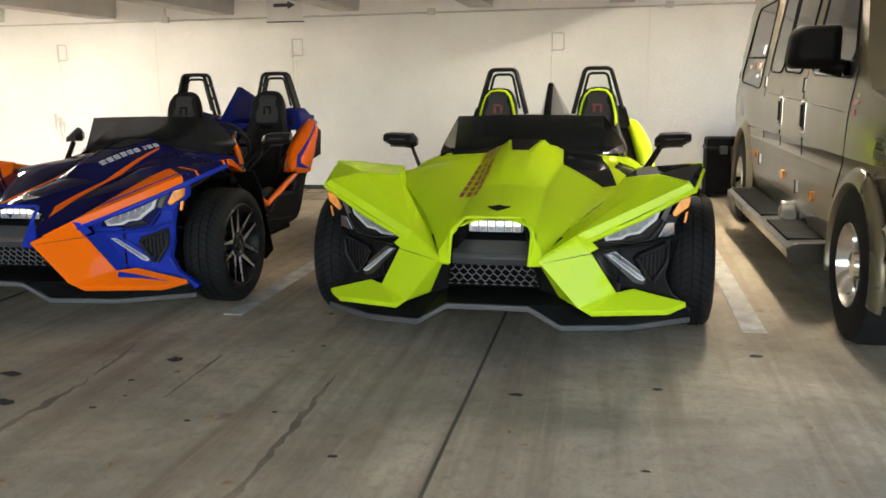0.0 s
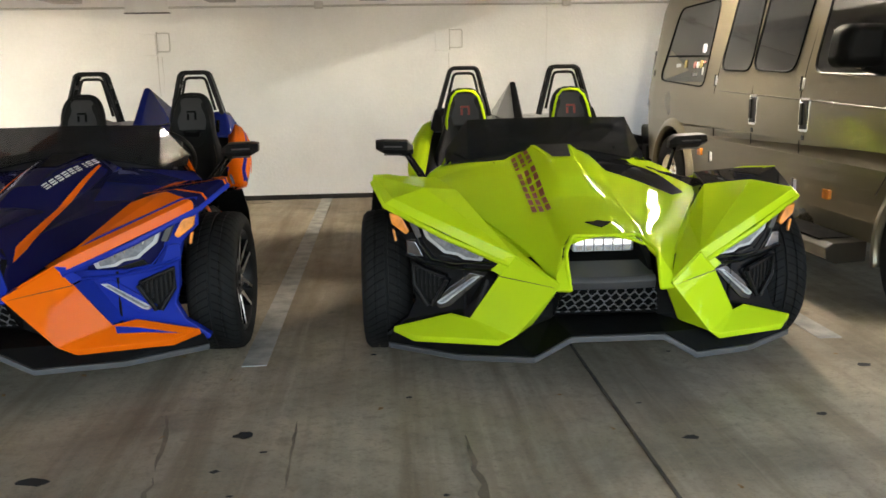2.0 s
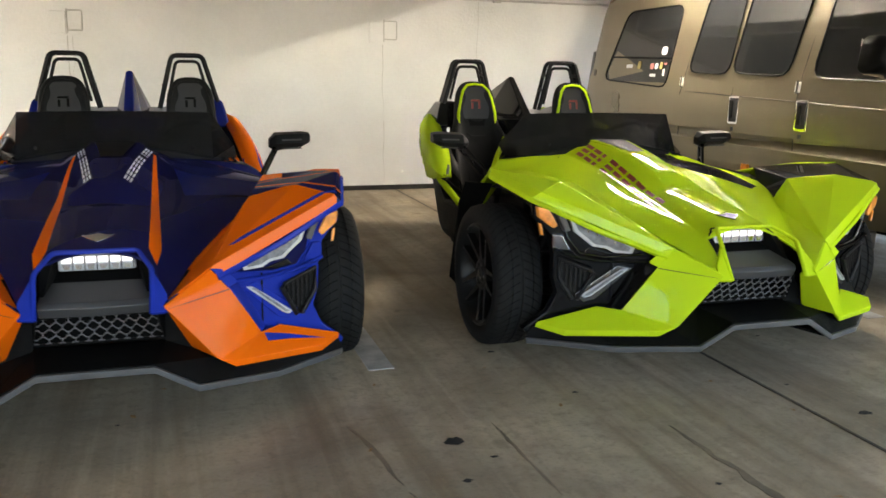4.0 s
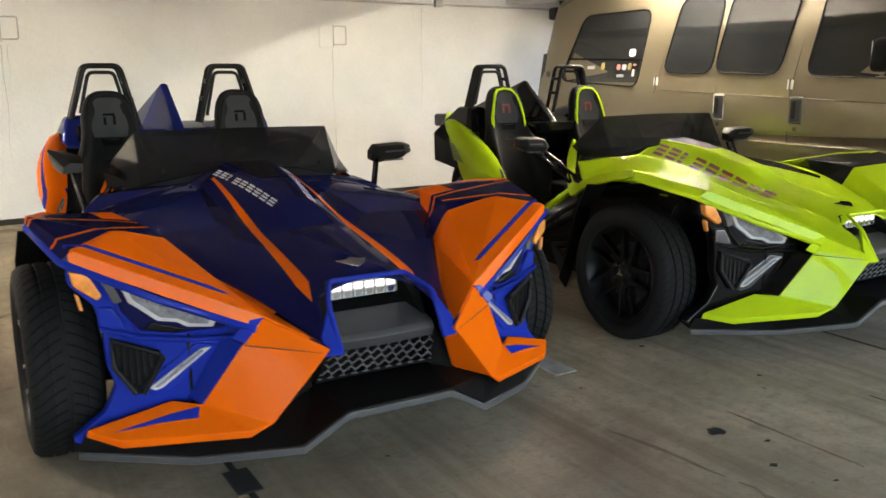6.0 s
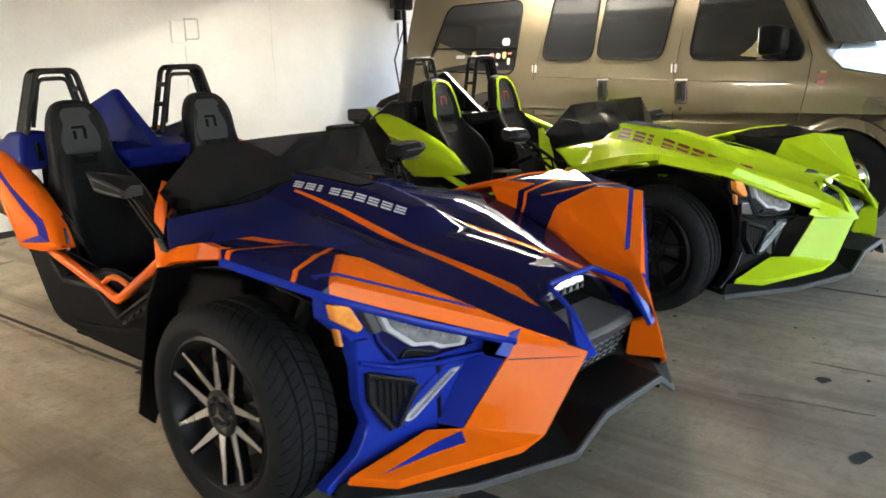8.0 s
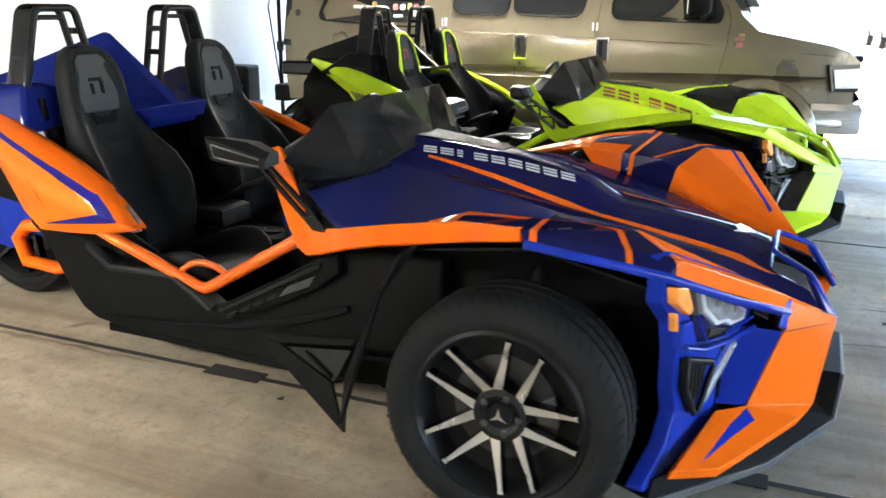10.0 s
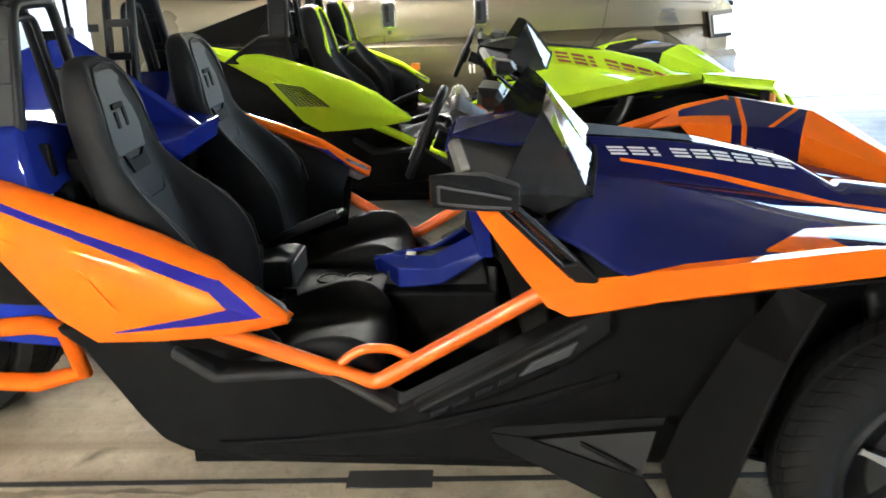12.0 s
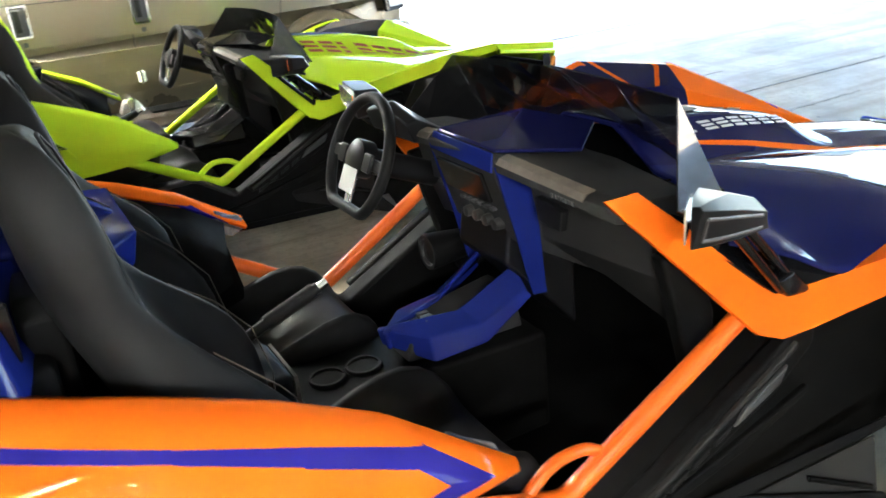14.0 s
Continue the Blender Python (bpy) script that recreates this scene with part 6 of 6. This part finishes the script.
# big black door mirror
part("mirror_arm", sweep([(1.12, 4.58, 1.26), (1.02, 4.60, 1.29)], 0.045, 8), M["black"], van, smooth=60)
van_mirror = part("door_mirror", loft([[(x, y0, z) for x, z in p] for y0, p in ((4.50, [(1.05, 1.30), (0.90, 1.30), (0.87, 1.33), (0.89, 1.42), (0.92, 1.45), (1.05, 1.45)]), (4.56, [(1.10, 1.26), (0.87, 1.265), (0.845, 1.30), (0.865, 1.44), (0.90, 1.475), (1.10, 1.475)]), (4.66, [(1.10, 1.26), (0.87, 1.265), (0.845, 1.30), (0.865, 1.44), (0.90, 1.475), (1.10, 1.475)]))]), M["black"], van, "large black plastic door mirror", bevel=0.02, segs=3)
part("mirror_glass", box((0.88, 4.661, 1.29), (1.08, 4.667, 1.455)), M["chrome"], van_mirror)
# stickers
for y, z, w, h, m in ((4.27, 1.135, 0.03, 0.014, "sticker_yellow"), (4.285, 1.105, 0.055, 0.016, "sticker_pink"), (4.28, 1.06, 0.035, 0.024, "sticker_pink"), (4.315, 1.065, 0.012, 0.010, "print"),
                      (7.06, 1.435, 0.055, 0.045, "print_white"), (7.58, 1.31, 0.07, 0.02, "print_white"), (7.42, 1.32, 0.03, 0.045, "sticker_yellow"), (7.21, 1.31, 0.035, 0.035, "sticker_pink"), (7.14, 1.31, 0.035, 0.033, "print_white"), (7.07, 1.315, 0.03, 0.04, "sticker_yellow"), (7.18, 1.235, 0.06, 0.016, "print_white"), (7.02, 1.26, 0.02, 0.04, "print_white"), (7.01, 1.33, 0.03, 0.012, "sticker_pink")):
    part("sticker", van_patch(smooth_corners([(y + w * 0.75, z - h * 0.75), (y - w * 0.75, z - h * 0.75), (y - w * 0.75, z + h * 0.75), (y + w * 0.75, z + h * 0.75)], min(w, h) * 0.6), 0.0075, 0.003), M[m], van)

# ---- stored gear beside the wall ----
gear = thing("black_case", "black plastic storage case standing by the wall", "case")
part("shell", box((0.95, 9.02, 0.04), (1.30, 9.36, 0.62)), M["black"], gear, bevel=0.03, segs=3)
part("lid", box((0.94, 9.01, 0.50), (1.31, 9.37, 0.53)), M["satin"], gear, bevel=0.006)
part("latch", box((1.08, 8.995, 0.46), (1.15, 9.02, 0.54)), M["steel"], gear, bevel=0.004)
for x in (1.0, 1.25):
    part("caster", lathe([(-0.02, 0.045), (0.02, 0.045)], "x", 16), M["tyre"], gear, smooth=40).location = (x, 9.1, 0.045)
    part("caster", lathe([(-0.02, 0.045), (0.02, 0.045)], "x", 16), M["tyre"], gear, smooth=40).location = (x, 9.3, 0.045)
gear = thing("black_cart", "black upright cart with a grey lower panel", "cart")
part("frame", box((1.36, 9.0, 0.06), (1.60, 9.34, 0.72)), M["satin"], gear, bevel=0.03, segs=3)
part("panel", box((1.35, 8.99, 0.22), (1.61, 9.0, 0.36)), M["grey"], gear, bevel=0.004)
for x in (1.40, 1.56):
    part("caster", lathe([(-0.02, 0.06), (0.02, 0.06)], "x", 16), M["tyre"], gear, smooth=40).location = (x, 9.1, 0.06)

stand = thing("equipment_stand", "tall black metal stand behind the van", "stand", pose(1.72, 8.82, 0))
part("pole", sweep([(0, 0, 0.04), (0, 0, 1.86)], 0.022, 12), M["satin"], stand, smooth=60)
part("strut", sweep([(-0.02, 0, 0.50), (-0.16, 0.02, 1.30), (-0.02, 0, 1.62)], 0.008, 8), M["satin"], stand, smooth=60)
part("collar", lathe([(0.86, 0.034), (0.87, 0.038), (0.95, 0.038), (0.96, 0.034)], "z", 16), M["grey"], stand, smooth=40)
part("head", box((-0.09, -0.07, 1.82), (0.09, 0.07, 1.95)), M["satin"], stand, bevel=0.03, segs=3)
for k in range(3):
    a = math.radians(30 + 120 * k)
    part("foot", sweep([(0, 0, 0.12), (0.26 * math.cos(a), 0.26 * math.sin(a), 0.012)], 0.012, 8), M["satin"], stand, smooth=60)

wl = thing("wall_spotlight", "dark wall-mounted spotlight on a bracket", "wall lamp")
part("bracket", box((2.20, WALL_Y - 0.10, 1.75), (2.24, WALL_Y, 2.10)), M["satin"], wl, bevel=0.004)
part("lamp_body", lathe([(-0.09, 0.05), (-0.06, 0.085), (0.06, 0.075), (0.10, 0.03)], "y", 20), M["satin"], wl, smooth=40).location = (2.10, WALL_Y - 0.22, 1.94)
part("lamp_box", box((2.10, WALL_Y - 0.12, 1.88), (2.22, WALL_Y - 0.02, 2.0)), M["grey"], wl, bevel=0.01)

# ---- parked cars far outside ----


def far_car(name, label, m, paint_mat, tall=1.45, length=4.5):
    car = thing(name, label, "car", m, "parked cars")
    k = length / 4.5
    prof = [(-2.25, 0.55, 0.80), (-2.1, 0.40, 0.88), (-1.2, 0.40, 0.98), (-0.5, 0.40, tall * 0.97), (0.4, 0.40, tall), (1.3, 0.40, tall * 0.96), (2.0, 0.40, 1.02), (2.22, 0.50, 0.92)]
    rings = []
    for y, z0, z1 in prof:
        roof = z1 > 1.15
        w = 0.88
        rings.append([(-w * 0.95, y * k, z0), (-w, y * k, z0 + 0.25), (-w, y * k, min(z1, 0.95) - 0.03), (-w * (0.78 if roof else 0.92), y * k, z1 - 0.03), (-w * 0.5, y * k, z1), (w * 0.5, y * k, z1), (w * (0.78 if roof else 0.92), y * k, z1 - 0.03), (w, y * k, min(z1, 0.95) - 0.03), (w, y * k, z0 + 0.25), (w * 0.95, y * k, z0)])
    part("body", loft(rings), paint_mat, car, smooth=35)
    for s in (-1, 1):
        part("side_glass", surf([(0.885, -0.85 * k, 0.97), (0.885, 1.55 * k, 0.97), (0.72, 1.15 * k, tall - 0.08), (0.72, -0.42 * k, tall - 0.08)], [(0, 1, 2, 3)], s), M["van_glass"], car, solid=0.02)
        for y in (-1.4 * k, 1.4 * k):
            w = new("wheel")
            w.parent, w.location = car, (0.80 * s, y, 0.33)
            part("tyre", lathe([(-0.10, 0.22), (-0.11, 0.30), (-0.08, 0.335), (0.08, 0.335), (0.11, 0.30), (0.10, 0.22)], "x", 28, caps=False), M["tyre"], w, smooth=40)
            part("rim", lathe([(-0.11, 0.22), (-0.06, 0.17), (-0.09, 0.05), (0.09, 0.05), (0.06, 0.17), (0.11, 0.22)], "x", 24), M["alloy"], w, smooth=40)
        part("lamp", box((0.55 * s - 0.22, -2.24 * k, 0.66), (0.55 * s + 0.22, -2.12 * k, 0.78)), M["lamp"], car, bevel=0.02)
        part("tail_lamp", box((0.62 * s - 0.18, 2.12 * k, 0.80), (0.62 * s + 0.18, 2.23 * k, 0.90)), M["red"], car, bevel=0.02)
    part("windscreen", surf([(-0.74, -1.22 * k, 1.0), (0.74, -1.22 * k, 1.0), (0.64, -0.58 * k, tall - 0.06), (-0.64, -0.58 * k, tall - 0.06)], [(0, 1, 2, 3)]), M["van_glass"], car, solid=0.02)
    return car


silver_car = mat("silver_car_paint", (0.22, 0.22, 0.215), 0.3, var=0.03, coat=0.6)
dark_car = mat("dark_car_paint", (0.012, 0.012, 0.013), 0.3, var=0.05, coat=0.6)
grey_car = mat("grey_car_paint", (0.06, 0.062, 0.065), 0.3, var=0.05, coat=0.6)
far_car("parked_car", "silver sport utility car parked outside", pose(27.0, -2.4, 0, 0, 0, 95), silver_car, 1.75, 4.7)
far_car("parked_car", "dark sedan parked outside", pose(29.5, 0.6, 0, 0, 0, 95), dark_car, 1.45)
far_car("parked_car", "grey sedan parked far outside", pose(42.0, -1.2, 0, 0, 0, 180), grey_car, 1.45)
far_car("parked_car", "dark car parked far outside", pose(30.0, -5.6, 0, 0, 0, 95), dark_car, 1.6)
for k in range(5):
    tagged(part("bay_line", box((24.0, -7.0 + 3.0 * k, 0.0), (29.5, -6.9 + 3.0 * k, 0.004)), M["sign"]), "white painted bay line outside", "bay line", "bay lines", "structure")

# ---- oil spots, leaves and grit on the floor ----
random.seed(7)
spots = [(-1.925, 3.342, 0.045), (0.657, 3.79, 0.035), (-3.61, 5.381, 0.02), (-2.35, 2.75, 0.05), (-2.55, 3.05, 0.05), (-0.35, 3.15, 0.03), (-2.9, 2.9, 0.03), (0.2, 3.3, 0.025)]
spots += [(random.uniform(-6, 1), random.uniform(1.8, 4.2), random.uniform(0.008, 0.02)) for _ in range(26)]
for x, y, r in spots:
    n = 12
    bm = bmesh.new()
    bm.faces.new([bm.verts.new((x + r * random.uniform(0.6, 1.2) * math.cos(2 * math.pi * k / n), y + 0.7 * r * random.uniform(0.6, 1.2) * math.sin(2 * math.pi * k / n), 0.0022)) for k in range(n)])
    tagged(part("oil_spot", bm, M["joint"]), "small dark oil spot on the concrete floor", "oil spot", "oil spots", "structure")
bm = bmesh.new()
for _ in range(90):
    x, y, r, a = random.uniform(-6, 3), random.uniform(1.6, 4.6), random.uniform(0.006, 0.016), random.uniform(0, 6.28)
    pts = [(1.6, 0, 0), (0.4, 0.6, 0.4), (-1.2, 0.3, 0.1), (-0.9, -0.4, 0.3), (0.5, -0.6, 0.0)]
    bm.faces.new([bm.verts.new((x + r * (u * math.cos(a) - v * math.sin(a)), y + r * (u * math.sin(a) + v * math.cos(a)), 0.003 + r * w)) for u, v, w in pts])
tagged(part("floor_litter", bm, M["leaf"]), "dry leaf bits and grit scattered on the floor", "litter", kind="stuff")
